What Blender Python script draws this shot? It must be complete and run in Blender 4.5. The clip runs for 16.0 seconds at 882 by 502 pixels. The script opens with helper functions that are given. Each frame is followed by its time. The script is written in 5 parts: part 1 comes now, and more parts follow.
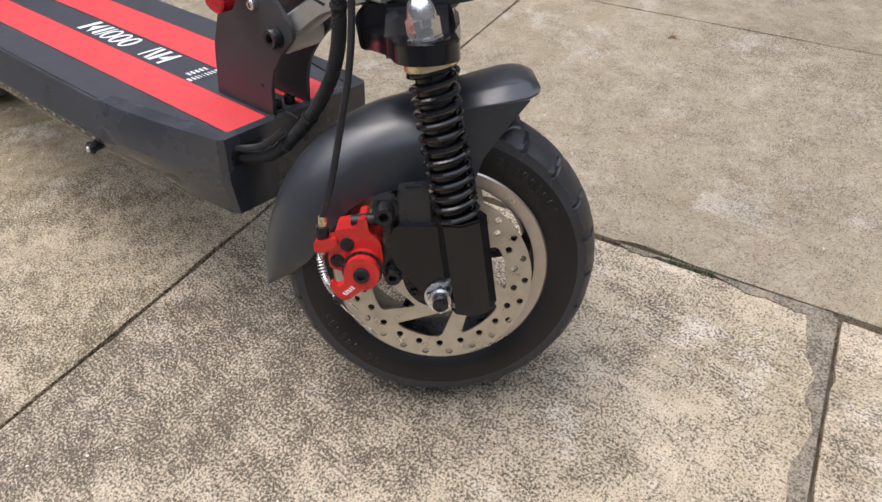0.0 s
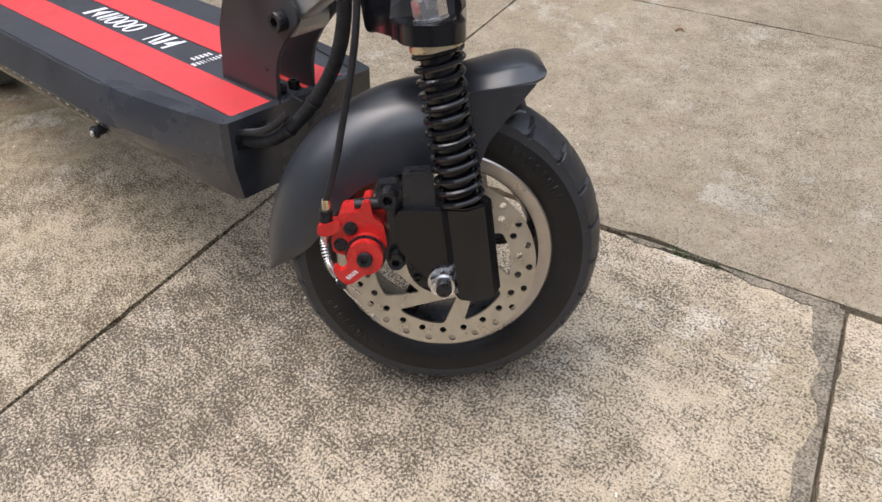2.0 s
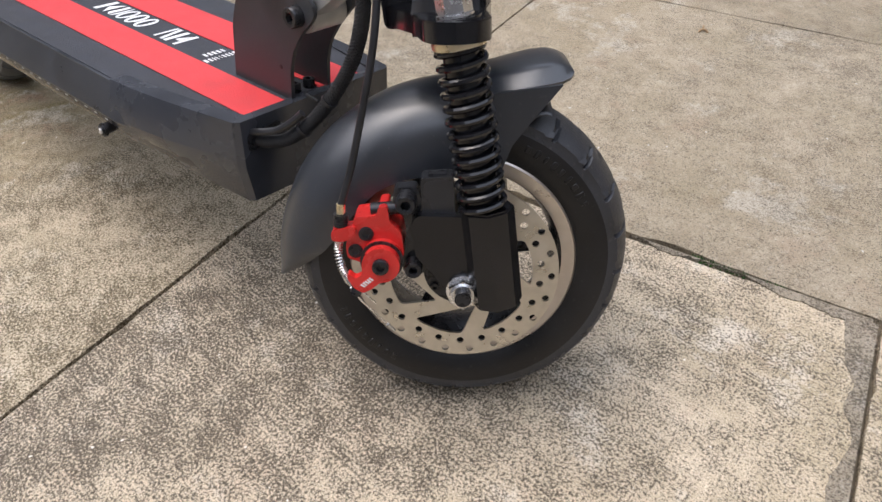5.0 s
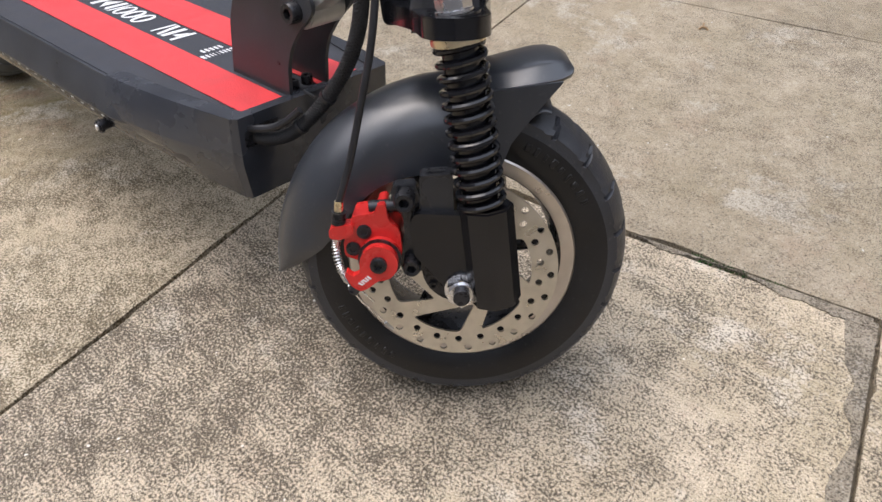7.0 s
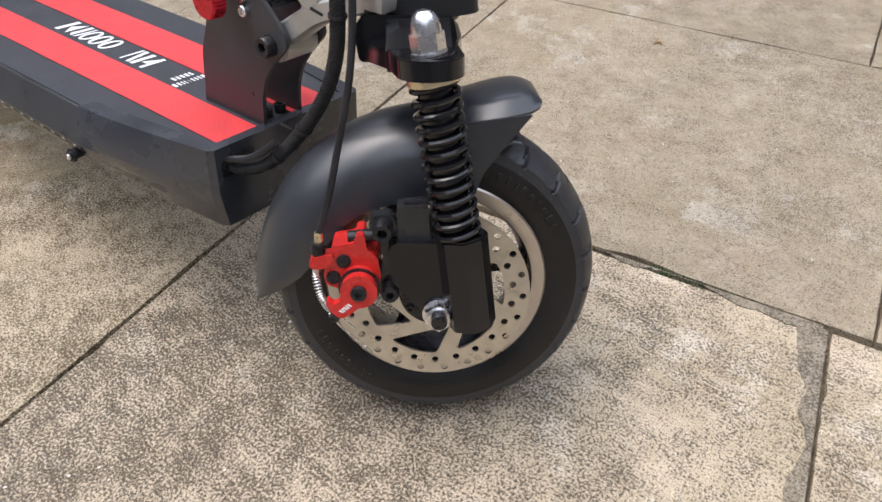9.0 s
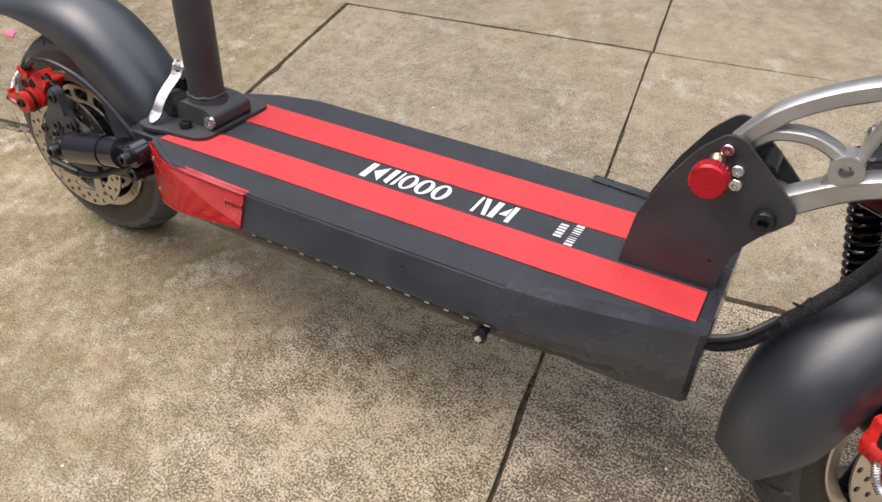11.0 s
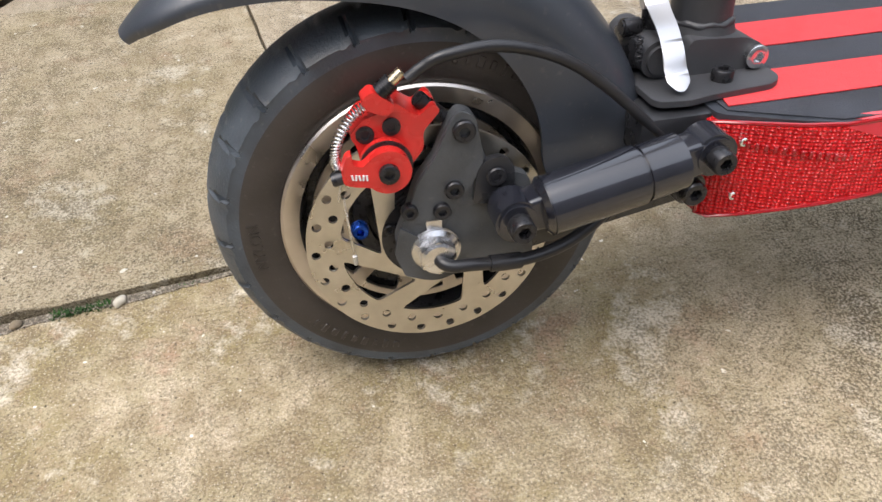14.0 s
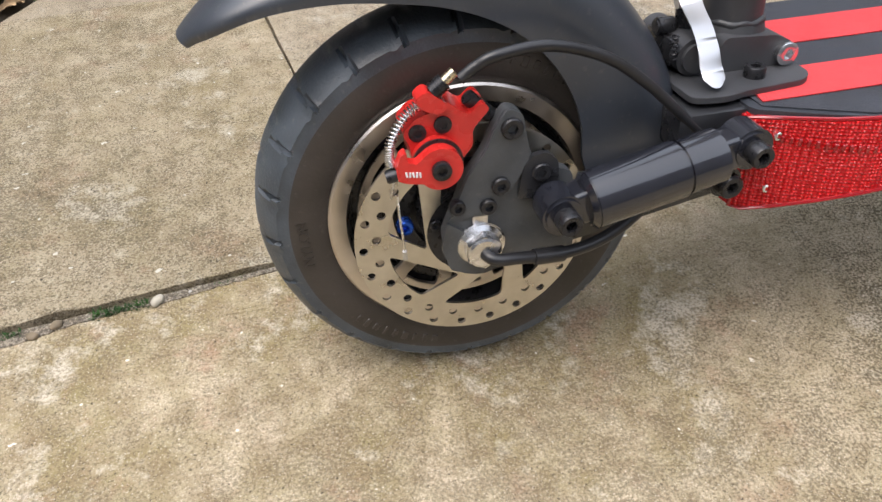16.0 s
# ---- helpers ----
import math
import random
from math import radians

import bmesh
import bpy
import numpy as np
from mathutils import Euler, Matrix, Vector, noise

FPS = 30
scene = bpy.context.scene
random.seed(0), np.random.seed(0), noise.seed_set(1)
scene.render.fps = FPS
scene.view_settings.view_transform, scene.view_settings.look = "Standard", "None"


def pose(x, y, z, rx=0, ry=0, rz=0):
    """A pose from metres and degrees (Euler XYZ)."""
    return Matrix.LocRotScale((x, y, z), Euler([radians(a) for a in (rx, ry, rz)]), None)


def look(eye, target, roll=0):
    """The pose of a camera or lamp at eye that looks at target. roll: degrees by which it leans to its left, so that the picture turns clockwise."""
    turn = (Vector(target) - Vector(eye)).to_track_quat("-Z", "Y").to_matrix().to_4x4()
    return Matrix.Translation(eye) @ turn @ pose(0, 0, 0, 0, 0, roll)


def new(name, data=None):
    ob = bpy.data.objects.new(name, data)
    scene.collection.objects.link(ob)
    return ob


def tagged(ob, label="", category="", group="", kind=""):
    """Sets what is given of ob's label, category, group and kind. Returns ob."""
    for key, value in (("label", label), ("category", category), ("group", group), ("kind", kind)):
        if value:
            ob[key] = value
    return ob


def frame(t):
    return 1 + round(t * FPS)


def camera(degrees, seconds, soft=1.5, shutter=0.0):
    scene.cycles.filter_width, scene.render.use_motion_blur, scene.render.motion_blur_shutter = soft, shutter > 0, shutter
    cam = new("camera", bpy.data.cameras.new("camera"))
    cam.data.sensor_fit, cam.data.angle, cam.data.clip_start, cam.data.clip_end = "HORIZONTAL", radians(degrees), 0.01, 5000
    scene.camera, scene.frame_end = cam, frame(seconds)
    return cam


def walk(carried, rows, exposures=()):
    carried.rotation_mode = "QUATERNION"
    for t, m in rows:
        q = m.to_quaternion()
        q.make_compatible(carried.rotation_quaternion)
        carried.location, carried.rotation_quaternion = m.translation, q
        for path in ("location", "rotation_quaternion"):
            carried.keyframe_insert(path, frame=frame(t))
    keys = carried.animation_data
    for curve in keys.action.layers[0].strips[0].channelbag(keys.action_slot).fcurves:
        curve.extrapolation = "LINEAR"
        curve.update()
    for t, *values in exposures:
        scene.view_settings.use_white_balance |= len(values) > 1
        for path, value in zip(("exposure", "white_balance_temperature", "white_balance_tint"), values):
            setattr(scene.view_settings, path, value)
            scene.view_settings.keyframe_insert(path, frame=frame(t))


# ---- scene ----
cam = camera(63.0, 16.0)
PATH = [
    (0, (1.139, -0.292, 0.507), (0.139, 0.804, -0.834), -3.5),
    (0.5, (1.145, -0.291, 0.508), (0.144, 0.805, -0.833), -3.5),
    (1, (1.144, -0.292, 0.503), (0.145, 0.803, -0.839), -3.2),
    (1.5, (1.142, -0.294, 0.497), (0.141, 0.796, -0.849), -3.2),
    (2, (1.141, -0.295, 0.498), (0.135, 0.791, -0.847), -3.3),
    (2.5, (1.145, -0.289, 0.503), (0.136, 0.799, -0.839), -3.2),
    (3, (1.143, -0.277, 0.494), (0.136, 0.809, -0.85), -3.2),
    (3.5, (1.129, -0.28, 0.49), (0.112, 0.798, -0.853), -3.1),
    (4, (1.121, -0.284, 0.49), (0.096, 0.785, -0.855), -3.1),
    (4.2, (1.123, -0.287, 0.488), (0.092, 0.78, -0.854), -3.3),
    (6.5, (1.122, -0.277, 0.486), (0.105, 0.792, -0.864), -3.0),
    (7, (1.121, -0.282, 0.485), (0.1, 0.784, -0.864), -3.0),
    (7.5, (1.125, -0.285, 0.487), (0.104, 0.781, -0.862), -3.1),
    (8, (1.13, -0.286, 0.494), (0.105, 0.782, -0.851), -3.0),
    (8.2, (1.128, -0.286, 0.494), (0.106, 0.783, -0.853), -2.6),
    (10.3, (0.946, -0.355, 0.586), (0.194, 0.905, -0.773), -0.8),
    (10.5, (0.887, -0.387, 0.595), (0.144, 0.875, -0.767), -0.9),
    (11, (0.708, -0.42, 0.587), (-0.035, 0.847, -0.77), -1.0),
    (11.5, (0.542, -0.436, 0.58), (-0.197, 0.836, -0.776), -1.0),
    (12, (0.416, -0.458, 0.563), (-0.144, 0.909, -0.785), 0.4),
    (12.5, (0.25, -0.47, 0.542), (0.072, 0.998, -0.804), 0.9),
    (13, (0.064, -0.452, 0.521), (-0.021, 1.015, -0.836), 0.5),
    (13.5, (-0.033, -0.41, 0.465), (0.049, 1.058, -0.891), 0.8),
    (14, (-0.054, -0.341, 0.395), (0.27, 1.097, -0.956), 0.9),
    (14.5, (-0.071, -0.3, 0.394), (0.287, 1.128, -0.96), 0.6),
    (15, (-0.077, -0.33, 0.387), (0.27, 1.099, -0.969), 0.3),
    (15.5, (-0.084, -0.339, 0.391), (0.266, 1.093, -0.96), -0.1),
    (16, (-0.085, -0.345, 0.4), (0.259, 1.09, -0.95), 0.7),
]
walk(cam, [(t, look(eye, target, roll)) for t, eye, target, roll in PATH],
     exposures=[(0, 0.25, 6300, 13), (8, 0.30, 6300, 13), (10.5, 0.36, 6450, 13), (11.5, 0.18, 6900, 13), (12.5, 0.26, 6850, 13), (13, 0.34, 6750, 12), (13.5, 0.32, 6650, 12), (14, 0.55, 6500, 11), (14.5, 0.72, 6500, 11), (15, 0.56, 6500, 11), (16, 0.50, 6500, 11)])

# ---- light ----
world = bpy.data.worlds.new("sky")
scene.world = world
world.use_nodes = True
wn = world.node_tree.nodes
wl = world.node_tree.links
sky = wn.new("ShaderNodeTexSky")
sky.sky_type = "NISHITA"
sky.sun_disc = False
sky.sun_elevation = radians(66)
sky.sun_rotation = radians(250)
sky.dust_density = 6.0
sky.air_density = 1.0
sky.ozone_density = 0.6
cloud = wn.new("ShaderNodeMix")
cloud.data_type = "RGBA"
cloud.inputs["Factor"].default_value = 0.6
cloud.inputs["B"].default_value = (7.1, 7.6, 8.4, 1)
wl.new(sky.outputs[0], cloud.inputs["A"])
wl.new(cloud.outputs["Result"], wn["Background"].inputs["Color"])
wn["Background"].inputs["Strength"].default_value = 0.25
sun = new("sun", bpy.data.lights.new("sun", "SUN"))
sun.data.energy = 0.9
sun.data.angle = radians(40)
sun.data.color = (1.0, 0.97, 0.93)
sun.matrix_world = look((-0.95, -0.45, 4.0), (0.35, 0.10, 0))
scene.view_settings.exposure = 0.0


# ---- mesh helpers ----
def part(name, bm, material, parent=None, label="", m=None, smooth=40):
    """One mesh object from bm; parented when a parent is given."""
    bmesh.ops.recalc_face_normals(bm, faces=bm.faces[:])
    me = bpy.data.meshes.new(name)
    bm.to_mesh(me)
    bm.free()
    if smooth:
        me.polygons.foreach_set("use_smooth", [True] * len(me.polygons))
        me.set_sharp_from_angle(angle=radians(smooth))
        for p in me.polygons:
            if len(p.vertices) > 8:
                p.use_smooth = False
    for mat in material if isinstance(material, (list, tuple)) else [material]:
        me.materials.append(mat)
    ob = new(name, me)
    if parent is not None:
        ob.parent = parent
    if m is not None:
        ob.matrix_local = m
    if label:
        tagged(ob, label)
    return ob


def again(ob, m, name=None):
    """Another object on the same mesh under the same parent."""
    o = new(name or ob.name.split(".")[0], ob.data)
    o.parent = ob.parent
    o.matrix_local = m
    return o


def box(bm, lo, hi, bevel=0.0, seg=2):
    r = bmesh.ops.create_cube(bm, size=1)
    for v in r["verts"]:
        v.co = Vector([lo[i] + (v.co[i] + 0.5) * (hi[i] - lo[i]) for i in range(3)])
    if bevel:
        edges = {e for v in r["verts"] for e in v.link_edges}
        bmesh.ops.bevel(bm, geom=list(edges), offset=bevel, segments=seg, affect="EDGES", profile=0.6)


def rod(bm, p, q, r, r2=None, seg=20, bevel=0.0, caps=True):
    p, q = Vector(p), Vector(q)
    m = Matrix.Translation((p + q) / 2) @ (q - p).to_track_quat("Z", "Y").to_matrix().to_4x4()
    res = bmesh.ops.create_cone(bm, cap_ends=caps, segments=seg, radius1=r, radius2=r if r2 is None else r2, depth=(q - p).length, matrix=m)
    if bevel:
        edges = {e for v in res["verts"] for e in v.link_edges if any(len(f.verts) > 4 for f in e.link_faces)}
        bmesh.ops.bevel(bm, geom=list(edges), offset=bevel, segments=2, affect="EDGES")


def smoothed(pts, n=8):
    """A Catmull-Rom line through pts."""
    P = [Vector(p) for p in pts]
    P = [2 * P[0] - P[1]] + P + [2 * P[-1] - P[-2]]
    out = []
    for i in range(1, len(P) - 2):
        a, b, c, d = P[i - 1:i + 3]
        for k in range(n):
            t = k / n
            out.append(0.5 * (2 * b + (c - a) * t + (2 * a - 5 * b + 4 * c - d) * t * t + (3 * b - a - 3 * c + d) * t ** 3))
    return out + [P[-2]]


def hose(bm, pts, r, seg=10):
    """A round tube along pts; r is a number or a function of 0..1."""
    rad = r if callable(r) else (lambda s: r)
    rings, nrm = [], None
    n = len(pts)
    for i, p in enumerate(pts):
        t = (Vector(pts[min(i + 1, n - 1)]) - Vector(pts[max(i - 1, 0)])).normalized()
        if nrm is None:
            nrm = t.orthogonal().normalized()
        nrm = (nrm - t * nrm.dot(t)).normalized()
        b = t.cross(nrm)
        q = rad(i / (n - 1))
        rings.append([bm.verts.new(Vector(p) + q * (math.cos(a) * nrm + math.sin(a) * b)) for a in [2 * math.pi * k / seg for k in range(seg)]])
    for x, y in zip(rings, rings[1:]):
        for k in range(seg):
            bm.faces.new((x[k], x[(k + 1) % seg], y[(k + 1) % seg], y[k]))
    bm.faces.new(rings[0][::-1])
    bm.faces.new(rings[-1])


def lathe(bm, profile, seg=96, closed=True):
    """Turns (radius, v) points about the v (y) axis."""
    rings = []
    for k in range(seg):
        a = 2 * math.pi * k / seg
        rings.append([bm.verts.new((r * math.cos(a), v, r * math.sin(a))) for r, v in profile])
    n = len(profile)
    for k in range(seg):
        x, y = rings[k], rings[(k + 1) % seg]
        for i in range(n if closed else n - 1):
            j = (i + 1) % n
            bm.faces.new((x[i], x[j], y[j], y[i]))


def plate(bm, outer, holes, a, b, bevel=0.0, axis="y"):
    """A flat plate of the outline outer (u, w) with holes, from a to b along the axis."""
    def place(p, d):
        return {"y": (p[0], d, p[1]), "z": (p[0], p[1], d), "x": (d, p[0], p[1])}[axis]
    edges = []
    for loop in [outer, *holes]:
        vs = [bm.verts.new(place(p, a)) for p in loop]
        edges += [bm.edges.new((vs[i], vs[(i + 1) % len(vs)])) for i in range(len(vs))]
    res = bmesh.ops.triangle_fill(bm, use_beauty=True, edges=edges)
    faces = [g for g in res["geom"] if isinstance(g, bmesh.types.BMFace)]
    ext = bmesh.ops.extrude_face_region(bm, geom=faces)
    vs = [g for g in ext["geom"] if isinstance(g, bmesh.types.BMVert)]
    off = Vector(place((0, 0), b)) - Vector(place((0, 0), a))
    bmesh.ops.translate(bm, verts=vs, vec=off)
    if bevel:
        top = set(vs)
        es = [e for e in bm.edges if e.verts[0] in top and e.verts[1] in top and any(any(v not in top for v in f.verts) for f in e.link_faces)]
        bmesh.ops.bevel(bm, geom=es, offset=bevel, segments=2, affect="EDGES", clamp_overlap=True)


def circle(cx, cy, r, n=16, a0=0.0):
    return [(cx + r * math.cos(a0 + 2 * math.pi * k / n), cy + r * math.sin(a0 + 2 * math.pi * k / n)) for k in range(n)]


def rounded(pts, r, n=4):
    """The polygon pts with its corners rounded by r."""
    out = []
    for i, p in enumerate(pts):
        p, a, b = Vector(p), Vector(pts[i - 1]), Vector(pts[(i + 1) % len(pts)])
        d = min(r, (a - p).length * 0.45, (b - p).length * 0.45)
        s, e = p + (a - p).normalized() * d, p + (b - p).normalized() * d
        for k in range(n + 1):
            t = k / n
            out.append(tuple((1 - t) ** 2 * s + 2 * t * (1 - t) * p + t * t * e))
    return out


def curve_at(table, x):
    for (a, p), (b, q) in zip(table, table[1:]):
        if x <= b:
            t = (x - a) / (b - a)
            t = max(0.0, min(1.0, t))
            return p + (q - p) * t
    return table[-1][1]


def soft_at(table, x, spread):
    return sum(curve_at(table, x + d * spread) for d in (-1, -0.5, 0, 0.5, 1)) / 5


# ---- materials ----
def material(name, colour, rough=0.5, metal=0.0, noise_scale=60, vary=0.12, bump=0.0, bump_scale=400, rough_vary=0.1, spec=0.5, coat=0.0, dust=0.0):
    """Colour with two scales of variation, roughness variation, fine relief and optional pale dust in specks."""
    m = bpy.data.materials.new(name)
    m.use_nodes = True
    nt = m.node_tree
    N, L = nt.nodes, nt.links
    b = N["Principled BSDF"]
    tc = N.new("ShaderNodeTexCoord")
    n1 = N.new("ShaderNodeTexNoise")
    n1.inputs["Scale"].default_value = noise_scale
    n1.inputs["Detail"].default_value = 6
    L.new(tc.outputs["Object"], n1.inputs["Vector"])
    n2 = N.new("ShaderNodeTexNoise")
    n2.inputs["Scale"].default_value = bump_scale
    n2.inputs["Detail"].default_value = 3
    L.new(tc.outputs["Object"], n2.inputs["Vector"])
    ramp = N.new("ShaderNodeMapRange")
    ramp.inputs["From Min"].default_value = 0.3
    ramp.inputs["From Max"].default_value = 0.7
    ramp.inputs["To Min"].default_value = 1 - vary
    ramp.inputs["To Max"].default_value = 1 + vary
    L.new(n1.outputs["Fac"], ramp.inputs["Value"])
    mul = N.new("ShaderNodeVectorMath")
    mul.operation = "SCALE"
    mul.inputs[0].default_value = colour
    L.new(ramp.outputs[0], mul.inputs["Scale"])
    last = mul.outputs[0]
    if dust:
        n3 = N.new("ShaderNodeTexNoise")
        n3.inputs["Scale"].default_value = 260
        n3.inputs["Detail"].default_value = 4
        L.new(tc.outputs["Object"], n3.inputs["Vector"])
        r3 = N.new("ShaderNodeMapRange")
        r3.inputs["From Min"].default_value = 0.62
        r3.inputs["From Max"].default_value = 0.8
        r3.inputs["To Max"].default_value = dust
        L.new(n3.outputs["Fac"], r3.inputs["Value"])
        mx = N.new("ShaderNodeMix")
        mx.data_type = "RGBA"
        L.new(r3.outputs[0], mx.inputs["Factor"])
        L.new(last, mx.inputs["A"])
        mx.inputs["B"].default_value = (0.32, 0.29, 0.25, 1)
        last = mx.outputs["Result"]
    L.new(last, b.inputs["Base Color"])
    rr = N.new("ShaderNodeMapRange")
    rr.inputs["From Min"].default_value = 0.3
    rr.inputs["From Max"].default_value = 0.7
    rr.inputs["To Min"].default_value = max(0.03, rough - rough_vary)
    rr.inputs["To Max"].default_value = min(1, rough + rough_vary)
    L.new(n1.outputs["Fac"], rr.inputs["Value"])
    L.new(rr.outputs[0], b.inputs["Roughness"])
    b.inputs["Metallic"].default_value = metal
    b.inputs["Specular IOR Level"].default_value = spec
    b.inputs["Coat Weight"].default_value = coat
    b.inputs["Coat Roughness"].default_value = 0.15
    if bump:
        bp = N.new("ShaderNodeBump")
        bp.inputs["Strength"].default_value = bump
        bp.inputs["Distance"].default_value = 0.001
        L.new(n2.outputs["Fac"], bp.inputs["Height"])
        L.new(bp.outputs[0], b.inputs["Normal"])
    return m


def concrete(name, grime=0.0, depth=0.8, olive=0.5, drift=0.06, tone=1.0, dirt=(0.185, 0.152, 0.112, 1), grain=470, tint=(1, 1, 1), fade=None, algae=None, crisp=0.20):
    """Weathered concrete: pale grains with dark grime between, broad drifts, olive stains and pale scuffs. fade, algae:
    (x, share, x, share) of the grime and the darker olive tint along the patio.
    """
    m = bpy.data.materials.new(name)
    m.use_nodes = True
    nt = m.node_tree
    N, L = nt.nodes, nt.links
    b = N["Principled BSDF"]
    geo = N.new("ShaderNodeNewGeometry")
    info = N.new("ShaderNodeObjectInfo")

    def tex(scale, detail=4, rough=0.5):
        t = N.new("ShaderNodeTexNoise")
        t.inputs["Scale"].default_value = scale
        t.inputs["Detail"].default_value = detail
        t.inputs["Roughness"].default_value = rough
        L.new(geo.outputs["Position"], t.inputs["Vector"])
        return t.outputs["Fac"]

    def span(src, lo, hi, a=0.0, z=1.0):
        r = N.new("ShaderNodeMapRange")
        r.inputs["From Min"].default_value = lo
        r.inputs["From Max"].default_value = hi
        r.inputs["To Min"].default_value = a
        r.inputs["To Max"].default_value = z
        L.new(src, r.inputs["Value"])
        return r.outputs[0]

    def mix(fac, a, c, mode="MIX"):
        x = N.new("ShaderNodeMix")
        x.data_type = "RGBA"
        x.blend_type = mode
        for key, val in (("Factor", fac), ("A", a), ("B", c)):
            if isinstance(val, (tuple, float, int)):
                x.inputs[key].default_value = val
            else:
                L.new(val, x.inputs[key])
        return x.outputs["Result"]

    def times(a, c):
        x = N.new("ShaderNodeMath")
        x.operation = "MULTIPLY"
        for i, val in enumerate((a, c)):
            if isinstance(val, (float, int)):
                x.inputs[i].default_value = val
            else:
                L.new(val, x.inputs[i])
        return x.outputs[0]

    def plus(a, c):
        x = N.new("ShaderNodeMath")
        L.new(a, x.inputs[0])
        if isinstance(c, float):
            x.inputs[1].default_value = c
        else:
            L.new(c, x.inputs[1])
        return x.outputs[0]

    broad, mid, fine, grit = tex(2.3, 5), tex(26, 6, 0.66), tex(grain, 4, 0.70), tex(620, 4, 0.70)
    # coverage of dark grime between the grains, in clumps and in broad drifts
    fine = plus(plus(times(fine, 0.92), times(tex(1000, 3, 0.70), 0.25)), -0.085)
    cover = plus(plus(fine, span(tex(105, 4, 0.6), 0.3, 0.7, -0.040, 0.040)), plus(span(mid, 0.3, 0.7, -0.060, 0.060), plus(span(tex(2.1, 6, 0.6), 0.36, 0.62, -drift, drift), grime)))
    axes = N.new("ShaderNodeSeparateXYZ")
    L.new(geo.outputs["Position"], axes.inputs[0])
    along = plus(axes.outputs[0], span(tex(4, 4, 0.6), 0.3, 0.7, -0.12, 0.12))

    def graded(amount, ends):
        """The amount, or its share graded along the patio."""
        return times(span(along, ends[0], ends[2], ends[1], ends[3]), amount) if ends else amount

    depth, olive = graded(depth, fade), graded(olive, algae)
    col = mix(span(broad, 0.35, 0.65), (0.60, 0.51, 0.385, 1), (0.68, 0.59, 0.46, 1))
    col = mix(1.0, col, mix(span(tex(800, 3, 0.7), 0.36, 0.64), (1 - crisp,) * 3 + (1,), (1 + crisp,) * 3 + (1,)), "MULTIPLY")
    col = mix(times(span(tex(9.3, 8, 0.72), 0.36, 0.70), olive), col, (0.31, 0.255, 0.135, 1))
    col = mix(times(span(tex(31, 6, 0.7), 0.42, 0.74), times(olive, 0.8)), col, (0.28, 0.215, 0.13, 1))
    col = mix(times(span(tex(14, 7, 0.74), 0.55, 0.64), times(olive, 0.45)), col, (0.42, 0.27, 0.19, 1))
    col = mix(times(span(tex(8.7, 8, 0.76), 0.55, 0.63), 0.8), col, (0.70, 0.64, 0.54, 1))
    col = mix(times(times(span(cover, 0.480, 0.512), depth), span(tex(900, 3, 0.7), 0.36, 0.62, 0.70, 1.0)), col, dirt)
    col = mix(times(times(span(cover, 0.560, 0.590), depth), 0.65), col, (0.055, 0.044, 0.030, 1))
    col = mix(times(span(grit, 0.59, 0.64), 0.7), col, (0.80, 0.73, 0.62, 1))
    col = mix(times(span(tex(400, 3, 0.6), 0.635, 0.67), 0.85), col, (0.045, 0.036, 0.025, 1))
    col = mix(span(tex(95, 2, 0.5), 0.735, 0.755), col, (0.82, 0.79, 0.72, 1))
    col = mix(1.0, col, mix(info.outputs["Random"], tuple(0.95 * tone * c for c in tint) + (1,), tuple(1.05 * tone * c for c in tint) + (1,)), "MULTIPLY")
    L.new(col, b.inputs["Base Color"])
    b.inputs["Roughness"].default_value = 0.88
    b.inputs["Specular IOR Level"].default_value = 0.25
    bp = N.new("ShaderNodeBump")
    bp.inputs["Strength"].default_value = 0.6
    bp.inputs["Distance"].default_value = 0.0016
    L.new(span(cover, 0.40, 0.60, 1.0, 0.0), bp.inputs["Height"])
    L.new(bp.outputs[0], b.inputs["Normal"])
    return m


CONCRETE = concrete("concrete", -0.022, 0.62, 0.50, 0.04, 0.71, tint=(1, 0.985, 0.95), grain=560)
PITTED = concrete("pitted_concrete", -0.012, 1.0, 0.26, 0.05, 1.07, (0.125, 0.103, 0.078, 1), tint=(1, 0.98, 0.95), grain=430, fade=(1.05, 1.0, 1.25, 0.85), algae=(0.92, 1.0, 1.12, 2.4), crisp=0.34)
MOSSY = concrete("algae_stained_concrete", -0.012, 1.0, 0.95, 0.045, 1.08, (0.168, 0.132, 0.080, 1), tint=(1, 0.985, 0.94), grain=430, fade=(0.12, 0.48, 0.50, 1.0), algae=(0.08, 1.6, 0.42, 0.30), crisp=0.34)
OLIVE = concrete("olive_stained_concrete", -0.016, 0.62, 0.95, 0.045, 0.76, (0.17, 0.135, 0.078, 1), tint=(1, 0.985, 0.92), grain=480)
DAMP = concrete("damp_mortar", 0.03, 0.75, 0.35, tone=0.60)
SOIL = material("soil", (0.075, 0.055, 0.035), 0.95, noise_scale=40, vary=0.5, bump=1.0, bump_scale=180)
MORTAR = material("dark_mortar", (0.13, 0.105, 0.07), 0.95, noise_scale=90, vary=0.45, bump=1.0, bump_scale=250)
GRIT = material("grip_black", (0.029, 0.032, 0.041), 0.66, noise_scale=45, vary=0.25, bump=0.8, bump_scale=900, dust=0.12)
GRIP_RED = material("grip_red", (0.66, 0.045, 0.05), 0.6, noise_scale=35, vary=0.14, bump=0.7, bump_scale=900, dust=0.05)
